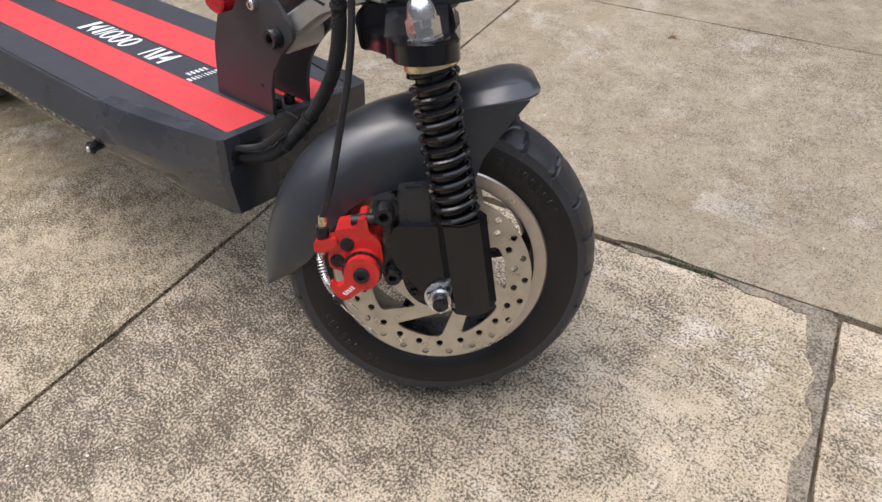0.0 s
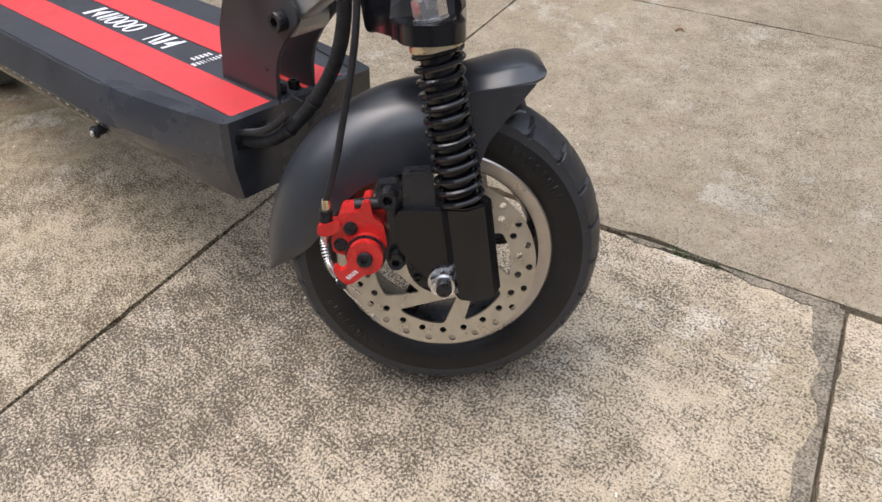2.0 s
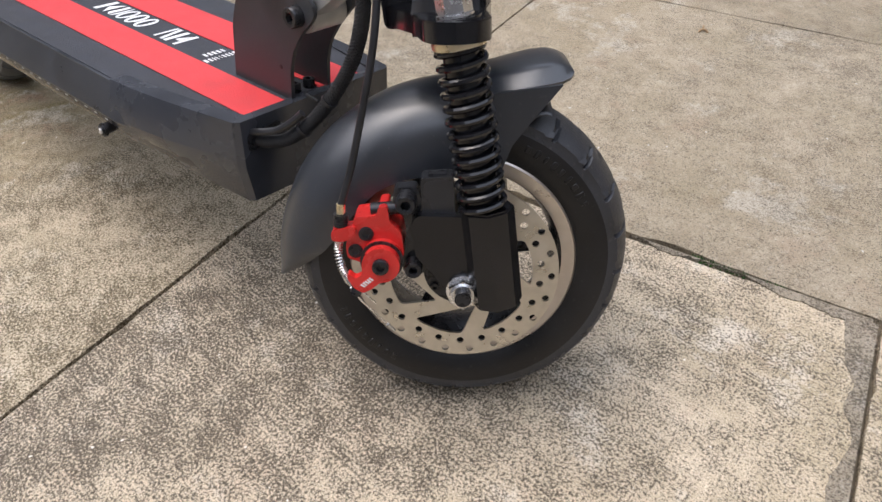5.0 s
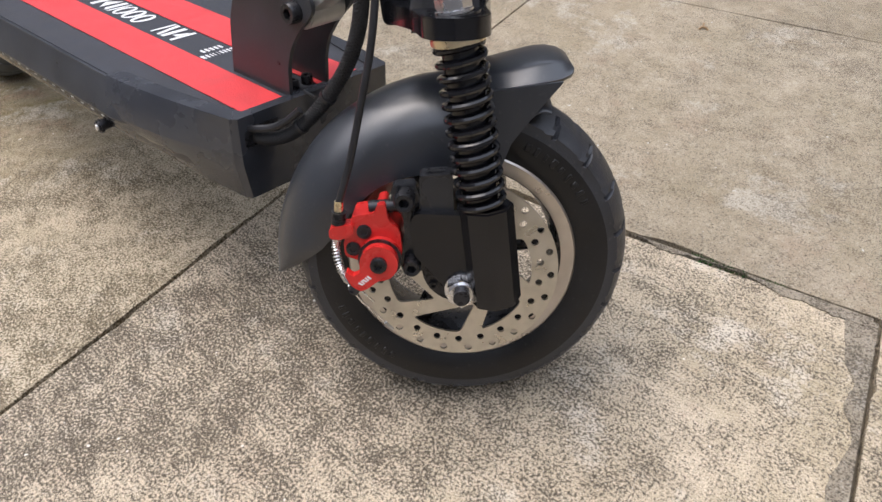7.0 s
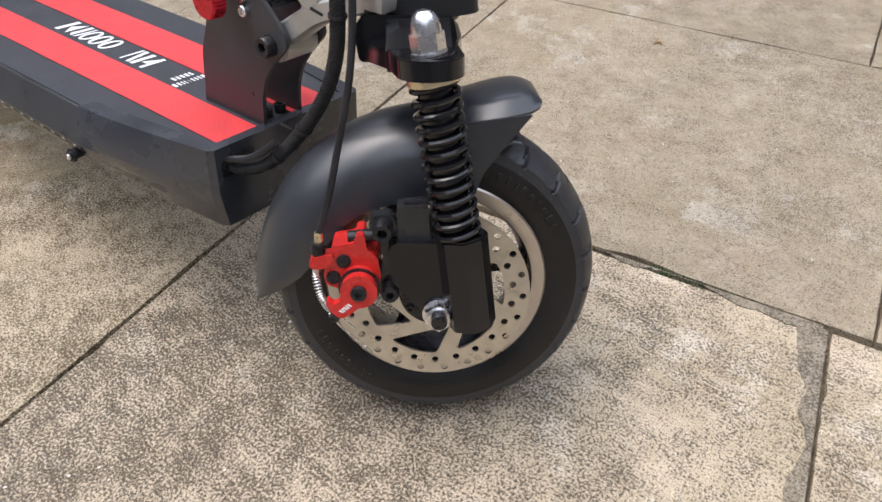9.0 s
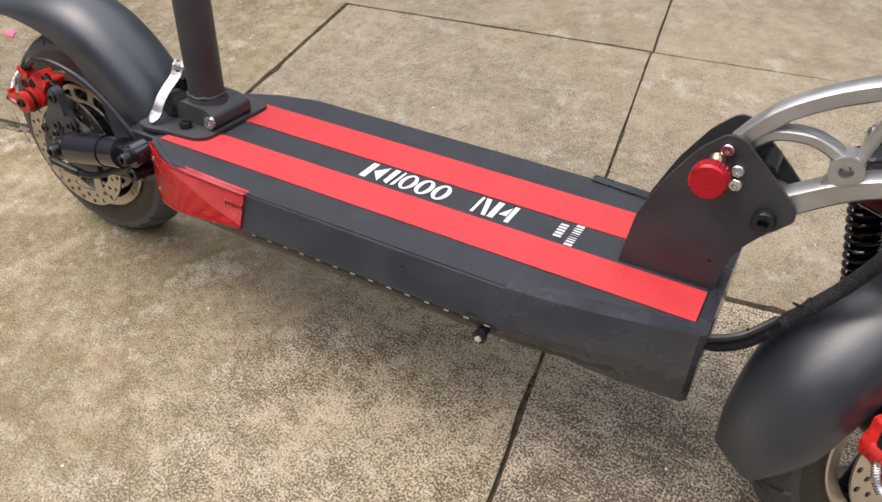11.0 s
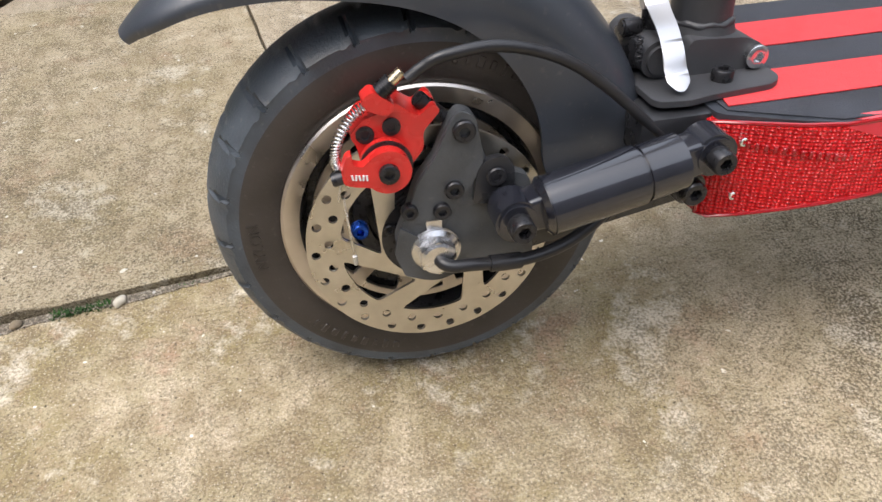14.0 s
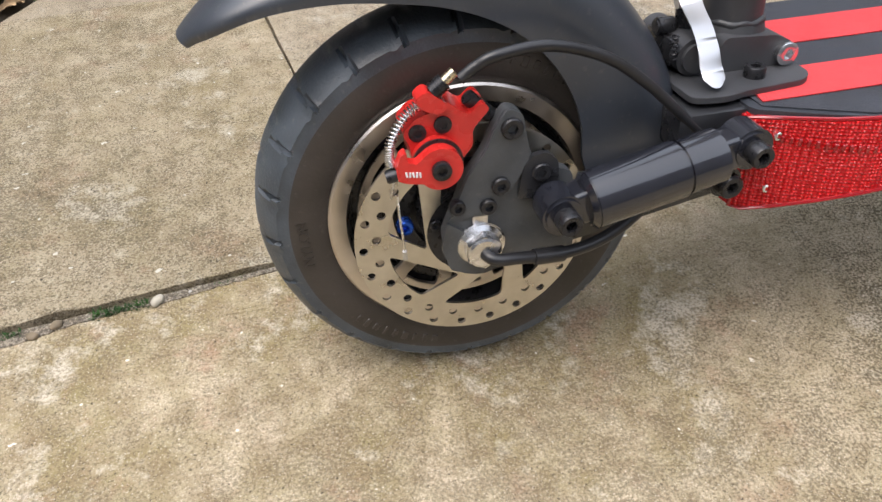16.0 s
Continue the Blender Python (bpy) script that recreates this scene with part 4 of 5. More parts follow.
# lamp on its bracket
bm = bmesh.new()
for v in (-0.010, 0.010):
    hose(bm, smoothed([(0.0445, v * 0.5, 0.189), (0.0450, v * 0.8, 0.197), (0.0525, v, 0.212), (0.0605, v, 0.226), (0.0650, v, 0.2305)], 5), 0.0021, 8)
bracket = part("lamp_bracket", bm, ZINC, scooter, "bright wire lamp bracket", m=FORK)
bm = bmesh.new()
rod(bm, (0.0455, 0, 0.1900), (0.0500, 0, 0.1900), 0.0072, seg=24)
rod(bm, (0.0500, 0, 0.1900), (0.0545, 0, 0.1905), 0.0066, 0.0040, seg=24, bevel=0.0008)
part("blue_bolt", bm, BLUE, bracket, "blue anodised bolt")
bm = bmesh.new()
rod(bm, (0.036, 0, 0.1890), (0.0455, 0, 0.1895), 0.0078, seg=24, bevel=0.0010)
part("boss", bm, BLACK, bracket)
bm = bmesh.new()
rod(bm, (0.0645, -0.0120, 0.2295), (0.0645, 0.0120, 0.2295), 0.0038, seg=16, bevel=0.0006)
for v in (-0.0120, -0.0060, 0.0060, 0.0105):
    rod(bm, (0.0645, v, 0.2295), (0.0645, v + 0.0018, 0.2295), 0.0068, seg=20, bevel=0.0004)
part("clamp_bolt", bm, ZINC, bracket)
bm = bmesh.new()
bmesh.ops.create_uvsphere(bm, u_segments=28, v_segments=16, radius=1, matrix=Matrix.Translation((0.0730, 0, 0.2635)) @ Matrix.Diagonal((0.034, 0.030, 0.025, 1)))
lamp = part("headlight", bm, GLOSS, scooter, "black rounded headlight housing", m=FORK)
bm = bmesh.new()
rod(bm, (0.093, 0, 0.2615), (0.101, 0, 0.2615), 0.0225, 0.0235, seg=32, bevel=0.001)
part("lens", bm, POLISHED, lamp)


def coil(bm, pts, r, turns, wire, n=220):
    """A wire spring wound along the line pts."""
    line = smoothed(pts, 30)
    nrm = None
    out = []
    for i in range(n + 1):
        s = i / n * (len(line) - 1)
        k = min(int(s), len(line) - 2)
        p = line[k].lerp(line[k + 1], s - k)
        t = (line[k + 1] - line[k]).normalized()
        nrm = t.orthogonal().normalized() if nrm is None else (nrm - t * nrm.dot(t)).normalized()
        a = 2 * math.pi * turns * i / n
        out.append(p + r * (math.cos(a) * nrm + math.sin(a) * t.cross(nrm)))
    hose(bm, out, wire, 6)


def caliper(m, drop=0.0, swing=0.0):
    """A red mechanical caliper; its lever pivots on the origin."""
    bm = bmesh.new()
    plate(bm, rounded([(-0.0175, 0.0190), (-0.0165, 0.0265), (-0.0060, 0.0275), (-0.0015, 0.0285), (-0.0008, 0.0375 - drop), (0.0052, 0.0380 - drop), (0.0058, 0.0235), (0.0125, 0.0170), (0.0138, 0.0015), (0.0080, -0.0110), (-0.0060, -0.0110), (-0.0150, -0.0035), (-0.0225, -0.0010), (-0.0228, 0.0090)], 0.0028), [], 0.030, 0.0085, bevel=0.0022)
    body = part("brake_caliper", bm, RED, scooter, "red enamelled mechanical disc brake caliper", m=m, smooth=50)
    bm = bmesh.new()
    plate(bm, rounded([(-0.0310, 0.0170 - drop), (-0.0300, 0.0250 - drop), (-0.0150, 0.0265 - drop), (-0.0150, 0.0195 - drop), (-0.0240, 0.0160 - drop)], 0.003), [], 0.0150, 0.0050, bevel=0.0016)
    part("cable_eye", bm, RED, body)
    bm = bmesh.new()
    rod(bm, (0, 0.010, 0), (0, 0.002, 0), 0.0128, seg=36, bevel=0.0018)
    part("piston_housing", bm, RED, body)
    bm = bmesh.new()
    rod(bm, (0, 0.0028, 0), (0, 0.0014, 0), 0.0135, seg=36)
    part("seal", bm, BOLT, body)
    bm = bmesh.new()
    ends = [(-0.0080, -0.0170), (-0.0125, -0.0190), (-0.0180, -0.0150), (-0.0215, -0.0080), (-0.0205, -0.0045), (-0.0165, -0.0085), (-0.0120, -0.0060)]
    arc = [(0.0118 * math.cos(radians(a)), 0.0118 * math.sin(radians(a))) for a in range(175, -100, -15)]
    plate(bm, rounded(ends + arc, 0.0015), [], 0.0014, -0.0048, bevel=0.0018)
    lever = part("lever", bm, RED, body, "red caliper lever", smooth=50, m=pose(0, 0, 0, 0, swing, 0))
    bolt((0, -0.0048, 0), 0.0052, 0.0030, lever)
    bm = bmesh.new()
    box(bm, (-0.0005, -0.0052, -0.0015), (0.0005, -0.0047, 0.0015))
    mark = part("white_bar", bm, WHITE, lever, m=pose(-0.0065, 0, -0.0090, 0, -52, 0))
    for k in range(1, 5):
        again(mark, pose(-0.0065 - 0.0014 * k, 0, -0.0090 - 0.0011 * k, 0, -52 + (9 if k % 2 else -6), 0))
    bolt((-0.0092, 0.0085, 0.0160), 0.0047, 0.0012, body)
    bolt((-0.0168, 0.0085, 0.0045), 0.0047, 0.0012, body)
    bm = bmesh.new()
    rod(bm, (-0.0062, 0.0150, 0.0338 - drop), (0.0125, 0.0170, 0.0338 - drop), 0.0042, seg=20, bevel=0.0006)
    part("slide_pin", bm, BOLT, body)
    bm = bmesh.new()
    for k in range(10):
        rod(bm, (-0.0250 + 0.00011 * k, 0.0095, 0.0255 - drop + 0.0008 * k), (-0.0250 + 0.00011 * (k + 1), 0.0095, 0.0255 - drop + 0.0008 * (k + 1)), 0.0046 if k % 2 else 0.0042, seg=16)
    part("adjuster", bm, BOLT, body)
    bm = bmesh.new()
    rod(bm, (-0.0239, 0.0095, 0.0335 - drop), (-0.0233, 0.0095, 0.0405 - drop), 0.0028, seg=16, bevel=0.0004)
    part("ferrule", bm, BRASS, body, "brass ferrule")
    bm = bmesh.new()
    coil(bm, [(-0.0262, 0.0095, 0.0170 - drop), (-0.0278, 0.0085, 0.0060), (-0.0262, 0.006, -0.0060), (-0.0222, 0.003, -0.0130), (-0.0190, 0.001, -0.0155)], 0.0024, 24, 0.00055)
    part("return_spring", bm, ZINC, body, "bright return spring")
    bm = bmesh.new()
    hose(bm, smoothed([(-0.0255, 0.0095, 0.0250), (-0.0275, 0.0085, 0.0060), (-0.0262, 0.006, -0.0060), (-0.0190, 0.001, -0.0155), (-0.0140, 0.000, -0.020), (-0.006, 0.003, -0.031)], 5), 0.0006, 6)
    part("inner_wire", bm, ZINC, body)
    bm = bmesh.new()
    rod(bm, (-0.0150, -0.001, -0.0165), (-0.0185, -0.001, -0.0215), 0.0036, seg=14, bevel=0.0006)
    part("cable_clamp", bm, BOLT, body)
    return body


caliper(FORK @ pose(-0.0386, -0.0785, 0.0185) @ Matrix.Diagonal((0.96, 1, 0.96, 1)), 0.0042)
caliper(pose(-0.0168, -0.0645, 0.1711, 0, 45, 0) @ Matrix.Diagonal((0.91, 1, 0.91, 1)), swing=3)

for m, pts in ((FRONT, [(-0.0690, -0.0735, 0.0080), (-0.0630, -0.066, -0.0080), (-0.0550, -0.056, -0.0250), (-0.0470, -0.049, -0.0400)]),
               (ID, [(-0.0385, -0.0690, 0.1610), (-0.0380, -0.0675, 0.1480), (-0.0370, -0.066, 0.1320), (-0.0365, -0.064, 0.1200)])):
    line = smoothed(pts, 6)
    bm = bmesh.new()
    hose(bm, line, 0.0006, 6)
    wire = part("wire_end", bm, ZINC, scooter, "thin bright brake wire end", m=m)
    bm = bmesh.new()
    hose(bm, line[-4:], 0.0012, 8)
    part("crimp", bm, CAST, wire)

# rear bracket, axle nut, shock, swing arm
bm = bmesh.new()
plate(bm, rounded([(0.0130, 0.1850), (0.0185, 0.1925), (0.0265, 0.1885), (0.0300, 0.1700), (0.0335, 0.1600), (0.0540, 0.1520), (0.0570, 0.1040), (0.0204, 0.1010), (0.0060, 0.0960), (-0.0060, 0.0990), (-0.0140, 0.1130), (-0.0150, 0.1260), (-0.0085, 0.1410), (-0.0030, 0.1570), (0.0070, 0.1700)], 0.004), [], -0.0500, -0.0570, bevel=0.0010)
rear_bracket = part("caliper_bracket", bm, BRACKET, scooter, "black steel rear axle and caliper bracket")
for u, w, r in ((0.0205, 0.1820, 0.0055), (0.0150, 0.1515, 0.0048), (0.0085, 0.1405, 0.0045), (-0.0075, 0.1425, 0.0042), (0.0360, 0.1560, 0.0050)):
    bolt((u, -0.057, w), r, 0.0045, rear_bracket)
bm = bmesh.new()
plate(bm, rounded([(0.0134, 0.1850), (0.0186, 0.1920), (0.0262, 0.1882), (0.0294, 0.1700), (0.0298, 0.1615), (0.0180, 0.1440), (0.0105, 0.1348), (-0.0115, 0.1348), (-0.0083, 0.1412), (-0.0026, 0.1570), (0.0074, 0.1700)], 0.003), [], -0.0568, -0.0588, bevel=0.0008)
part("upper_plate", bm, BRACKET, rear_bracket)
bm = bmesh.new()
plate(bm, rounded([(0.0240, 0.1420), (0.0265, 0.1590), (0.0310, 0.1655), (0.0390, 0.1665), (0.0450, 0.1610), (0.0455, 0.1500), (0.0400, 0.1400)], 0.003), [], -0.0560, -0.0598, bevel=0.0010)
part("lug", bm, BLACK, rear_bracket)
bm = bmesh.new()
plate(bm, rounded([(-0.013, 0.134), (-0.0165, 0.118), (-0.012, 0.104), (0.002, 0.0985), (0.008, 0.100), (0.004, 0.106), (-0.003, 0.112), (-0.003, 0.126)], 0.002), [], -0.0570, -0.0595, bevel=0.0006)
part("torque_hook", bm, BRACKET, rear_bracket)
bm = bmesh.new()
rod(bm, (0.0045, -0.057, 0.1175), (0.0045, -0.0595, 0.1175), 0.0132, seg=40, bevel=0.0005)
rod(bm, (0.0045, -0.0595, 0.1175), (0.0045, -0.0612, 0.1175), 0.0122, 0.0098, seg=40)
rod(bm, (0.0045, -0.0605, 0.1175), (0.0045, -0.0672, 0.1175), 0.0098, seg=6)
rod(bm, (0.0045, -0.0672, 0.1175), (0.0045, -0.0680, 0.1175), 0.0090, 0.0076, seg=24)
box(bm, (0.0002, -0.0588, 0.1295), (0.0088, -0.0570, 0.1365), 0.0005, 1)
part("axle_nut", bm, ZINC, rear_bracket, "bright flanged axle nut")
bm = bmesh.new()
hose(bm, smoothed([(0.0050, -0.060, 0.1170), (0.0052, -0.068, 0.1165), (0.0100, -0.0715, 0.1150), (0.0200, -0.0715, 0.1140), (0.0460, -0.070, 0.1110), (0.0700, -0.067, 0.1140), (0.0910, -0.062, 0.1240), (0.1100, -0.050, 0.1340), (0.125, -0.035, 0.140)], 8), 0.0034, 12)
part("motor_cable", bm, CABLE, scooter, "black motor cable")
bm = bmesh.new()
hose(bm, smoothed([(0.0295, -0.0714, 0.1129), (0.0380, -0.0708, 0.1119), (0.0460, -0.070, 0.1110)], 6), 0.0044, 12)
part("cable_sleeve", bm, CABLE, scooter)
A, Bp = Vector((0.0412, -0.0745, 0.1412)), Vector((0.1412, -0.0705, 0.1597))
ax = (Bp - A).normalized()
bm = bmesh.new()
rod(bm, A + ax * 0.0125, A + ax * 0.0150, 0.0118, 0.0150, seg=48)
rod(bm, A + ax * 0.015, A + ax * 0.064, 0.0150, seg=48, bevel=0.0008)
rod(bm, A + ax * 0.0645, A + ax * 0.086, 0.0143, seg=48, bevel=0.0010)
shock = part("shock_absorber", bm, SHOCK, scooter, "gloss black rear shock absorber")
for c, s in ((A, 1), (Bp, -1)):
    bm = bmesh.new()
    rod(bm, c + Vector((0, -0.0075, 0)), c + Vector((0, 0.012, 0)), 0.0112, seg=40, bevel=0.0016)
    up = ax.cross(Vector((0, 1, 0))).normalized()
    neck = rounded([(-0.0066, -0.0094), (0.0100, -0.0094), (0.0100, 0.0094), (-0.0066, 0.0094)], 0.0030, 5)
    loft(bm, [[c + ax * s * d + Vector((0, 1, 0)) * (y * k) + up * (z * k) for y, z in neck] for d, k in ((0.0015, 0.9), (0.0120, 1.0), (0.0175, 0.95))])
    part("eye", bm, SHOCK, shock)
    bolt(c + Vector((0, -0.0075, 0)), 0.0062, 0.0085, shock)
for side in (-1, 1):
    bm = bmesh.new()
    v = side * 0.050
    plate(bm, rounded([(0.045, 0.104), (0.150, 0.124), (0.150, 0.142), (0.045, 0.132)], 0.004), [], v - 0.004, v + 0.004, bevel=0.001)
    part("swing_arm", bm, BLACK, scooter)
bm = bmesh.new()
box(bm, (0.112, -0.054, 0.150), (0.152, 0.060, DZ - 0.001), 0.003)
rear_block = part("rear_block", bm, BLACK, scooter)
bolt((0.135, -0.070, 0.1380), 0.0066, 0.006, rear_block)
bm = bmesh.new()
rod(bm, (0.135, -0.046, 0.1380), (0.135, -0.0700, 0.1380), 0.0088, seg=24, bevel=0.001)
part("pivot_boss", bm, BLACK, rear_block)
bm = bmesh.new()
hose(bm, smoothed([(-0.0042, -0.0590, 0.2097), (0.0030, -0.0590, 0.2145), (0.0130, -0.060, 0.2188), (0.0380, -0.058, 0.2195), (0.0670, -0.055, 0.2095), (0.0930, -0.053, 0.1910), (0.1235, -0.052, 0.1620), (0.136, -0.050, 0.150)], 8), 0.0028, 12)
part("rear_brake_cable", bm, CABLE, scooter, "black rear brake cable")

# seat post on its folding base
bm = bmesh.new()
plate(bm, rounded([(0.1215, -0.0470), (0.140, -0.0500), (0.152, -0.0465), (0.190, -0.0425), (0.1985, -0.034), (0.1985, 0.046), (0.190, 0.054), (0.1215, 0.056)], 0.006), [], DZ + 0.0018, DZ + 0.0050, bevel=0.001, axis="z")
base = part("seat_post_base", bm, MATT, scooter, "black folding seat post base with a bright quick-release lever")
bm = bmesh.new()
plate(bm, rounded([(0.146, DZ + 0.005), (0.1945, DZ + 0.005), (0.1945, DZ + 0.0175), (0.184, DZ + 0.0225), (0.152, DZ + 0.0245)], 0.004), [], -0.0205, 0.0285, bevel=0.0025)
rod(bm, (0.1675, 0.0015, DZ + 0.018), (0.1675, 0.0015, DZ + 0.0300), 0.0205, 0.0172, seg=28, bevel=0.002)
hose(bm, [Vector((0.1675 + 0.0166 * math.cos(2 * math.pi * k / 60), 0.0015 + 0.0166 * math.sin(2 * math.pi * k / 60), DZ + 0.0285 + 0.0005 * math.sin(k * 0.9))) for k in range(60)], lambda q: 0.0017 + 0.0002 * math.sin(q * 95) + 0.0003 * math.sin(q * 31), 10)
rod(bm, (0.136, -0.022, DZ + 0.0155), (0.136, 0.030, DZ + 0.0155), 0.0105, seg=28, bevel=0.0025)
part("hinge_block", bm, MATT, base)
bolt((0.1900, -0.0205, DZ + 0.0122), 0.0064, 0.0040, base, ZINC, name="rivet", label="bright pivot screw")
bolt((0.1670, -0.0300, DZ + 0.005), 0.0058, 0.006, base, d=(0, 0, 1))
bolt((0.165, 0.040, DZ + 0.005), 0.0058, 0.006, base, d=(0, 0, 1))
bm = bmesh.new()
line = smoothed([(0.1372, -0.0035, DZ + 0.0430), (0.1374, -0.0100, DZ + 0.0375), (0.1375, -0.0205, DZ + 0.0310), (0.1373, -0.0290, DZ + 0.0235), (0.1371, -0.0345, DZ + 0.0155), (0.1370, -0.0420, DZ + 0.0095)], 16)
rows = []
for i, p in enumerate(line):
    s = i / (len(line) - 1)
    wd = 0.0066 * (1 - 0.10 * math.sin(s * 3.1)) * math.sqrt(max(0.06, 1 - max(0.0, (s - 0.88) / 0.122) ** 2))
    rows.append([bm.verts.new(p + Vector((dx * wd, dy * 0.72, dy * 0.70))) for dx, dy in ((-1, -0.0010), (-0.75, -0.0026), (0.75, -0.0026), (1, -0.0010), (1, 0.0018), (-1, 0.0018))])
for a, b in zip(rows, rows[1:]):
    for k in range(6):
        bm.faces.new((a[k], a[(k + 1) % 6], b[(k + 1) % 6], b[k]))
bm.faces.new(rows[0][::-1])
bm.faces.new(rows[-1])
for u in (0.1318, 0.1428):
    plate(bm, rounded([(-0.0060, DZ + 0.0385), (-0.0010, DZ + 0.0480), (0.0030, DZ + 0.0530), (0.0070, DZ + 0.0500), (0.0035, DZ + 0.0430), (-0.0020, DZ + 0.0370)], 0.0018), [], u - 0.0013, u + 0.0013, bevel=0.0005, axis="x")
part("quick_release_lever", bm, POLISHED, base, "polished aluminium quick-release lever", smooth=50)
bm = bmesh.new()
rod(bm, (0.1298, 0.0012, DZ + 0.0470), (0.1448, 0.0012, DZ + 0.0470), 0.0030, seg=18, bevel=0.0006)
rod(bm, (0.1373, -0.0030, DZ + 0.0470), (0.1373, 0.0055, DZ + 0.0470), 0.0042, seg=18, bevel=0.0008)
part("lever_pivot", bm, CAST, base)
bm = bmesh.new()
rod(bm, (0.1373, 0.0012, DZ + 0.0460), (0.1385, 0.0012, DZ + 0.0150), 0.0046, seg=16, bevel=0.0008)
rod(bm, (0.1220, 0.002, DZ + 0.0270), (0.1330, 0.002, DZ + 0.0270), 0.0050, seg=18, bevel=0.0010)
box(bm, (0.1250, -0.012, DZ + 0.0080), (0.1350, 0.018, DZ + 0.0240), 0.003)
part("latch", bm, BOLT, base, "dark latch under the lever")
bm = bmesh.new()
coil(bm, [(0.1240, -0.0175, DZ + 0.029), (0.1240, -0.0180, DZ + 0.023), (0.1240, -0.0185, DZ + 0.016)], 0.0015, 6, 0.0005, 90)
part("latch_spring", bm, BOLT, base)
bm = bmesh.new()
rod(bm, (0.1675, 0.0015, DZ + 0.010), (0.1670, 0.0015, 0.72), 0.0164, seg=40)
rod(bm, (0.1675, 0.0015, DZ + 0.024), (0.1675, 0.0015, DZ + 0.0285), 0.0180, 0.0164, seg=40)
part("seat_post", bm, MATT, scooter, "black round seat post tube")

# folding bracket at the deck's front
PL = [(0.5790, DZ - 0.0012), (0.5850, 0.2180), (0.5990, 0.2510), (0.6150, 0.2770), (0.6290, 0.2905), (0.6385, 0.2900), (0.6680, 0.2640), (0.6800, 0.2515), (0.6810, 0.2440), (0.6660, 0.2290), (0.6550, 0.2140), (0.6500, 0.1990), (0.6480, DZ - 0.0012)]
folding = new("folding_bracket")
folding.parent = scooter
folding.matrix_local = pose(-0.001, 0.0075, -0.003)
for v in (-0.0195, 0.0145):
    bm = bmesh.new()
    plate(bm, rounded(PL, 0.005, 4), [], v + 0.0016, v - 0.0016, bevel=0.0007)
    part("side_plate", bm, MATT, folding, "black steel folding plate")
bm = bmesh.new()
box(bm, (0.590, -0.0180, DZ - 0.0010), (0.6435, 0.0130, DZ + 0.0030), 0.001)
part("foot", bm, BLACK, folding)
for u, v in ((0.6370, -0.0085), (0.6370, 0.0045), (0.605, -0.002)):
    bolt((u, v, DZ + 0.0030), 0.0046, 0.0075, folding, d=(0, 0, 1))
bm = bmesh.new()
rod(bm, (0.6640, -0.0175, 0.2415), (0.6640, 0.0125, 0.2415), 0.0128, seg=36, bevel=0.001)
part("pivot_sleeve", bm, CAST, folding, "cast aluminium pivot sleeve")
bolt((0.6640, -0.0210, 0.2415), 0.0074, 0.0075, folding)
bm = bmesh.new()
rod(bm, (0.6270, -0.0205, 0.2740), (0.6270, -0.0330, 0.2690), 0.0050, seg=20, bevel=0.0006)
part("knob_stem", bm, BRASS, folding, "brass knob stem")
bm = bmesh.new()
seg = 60
rings = []
for v, r in ((-0.0330, 0.0108), (-0.0335, 0.0120), (-0.0425, 0.0120), (-0.0438, 0.0106), (-0.0438, 0.0)):
    rings.append([bm.verts.new((0.6270 + (r - (0.0005 if k % 2 and r == 0.0120 else 0)) * math.cos(2 * math.pi * k / seg), v, 0.2670 + (r - (0.0005 if k % 2 and r == 0.0120 else 0)) * math.sin(2 * math.pi * k / seg))) for k in range(seg)])
for a, b in zip(rings, rings[1:]):
    for k in range(seg):
        bm.faces.new((a[k], a[(k + 1) % seg], b[(k + 1) % seg], b[k]))
bm.faces.new(rings[0])
bmesh.ops.remove_doubles(bm, verts=rings[-1], dist=1e-5)
part("release_knob", bm, ANOD_RED, folding, "knurled red anodised release knob", smooth=30)
for u, w in ((0.6315, 0.2815), (0.6405, 0.2695), (0.6415, 0.2600)):
    bolt((u, -0.0211, w), 0.0040, 0.0035, folding, ZINC, name="screw")
bm = bmesh.new()
rod(bm, (0.6395, -0.0208, 0.1994), (0.6395, -0.0213, 0.1994), 0.0016, seg=12)
part("pin_hole", bm, BOLT, folding)
bm = bmesh.new()
rod(bm, (0.6560, -0.016, 0.2690), (0.6560, 0.0125, 0.2690), 0.0062, seg=20, bevel=0.001)
part("stop_roller", bm, BOLT, folding)

# cast arm
bm = bmesh.new()


def beam(bm, pts, h, v0, v1, n=6):
    """A flat curved bar of height h in the u, w plane."""
    line = smoothed([(u, 0, w) for u, w in pts], n)
    rows = []
    for i, p in enumerate(line):
        t = (line[min(i + 1, len(line) - 1)] - line[max(i - 1, 0)]).normalized()
        nn = Vector((-t.z, 0, t.x))
        hh = (h(i / (len(line) - 1)) if callable(h) else h) / 2
        b = 0.0015
        rows.append([bm.verts.new(p + nn * x + Vector((0, y, 0))) for x, y in ((-hh, v0 + b), (-hh + b, v0), (hh - b, v0), (hh, v0 + b), (hh, v1 - b), (hh - b, v1), (-hh + b, v1), (-hh, v1 - b))])
    for a, c in zip(rows, rows[1:]):
        for k in range(8):
            bm.faces.new((a[k], a[(k + 1) % 8], c[(k + 1) % 8], c[k]))
    bm.faces.new(rows[0][::-1])
    bm.faces.new(rows[-1])


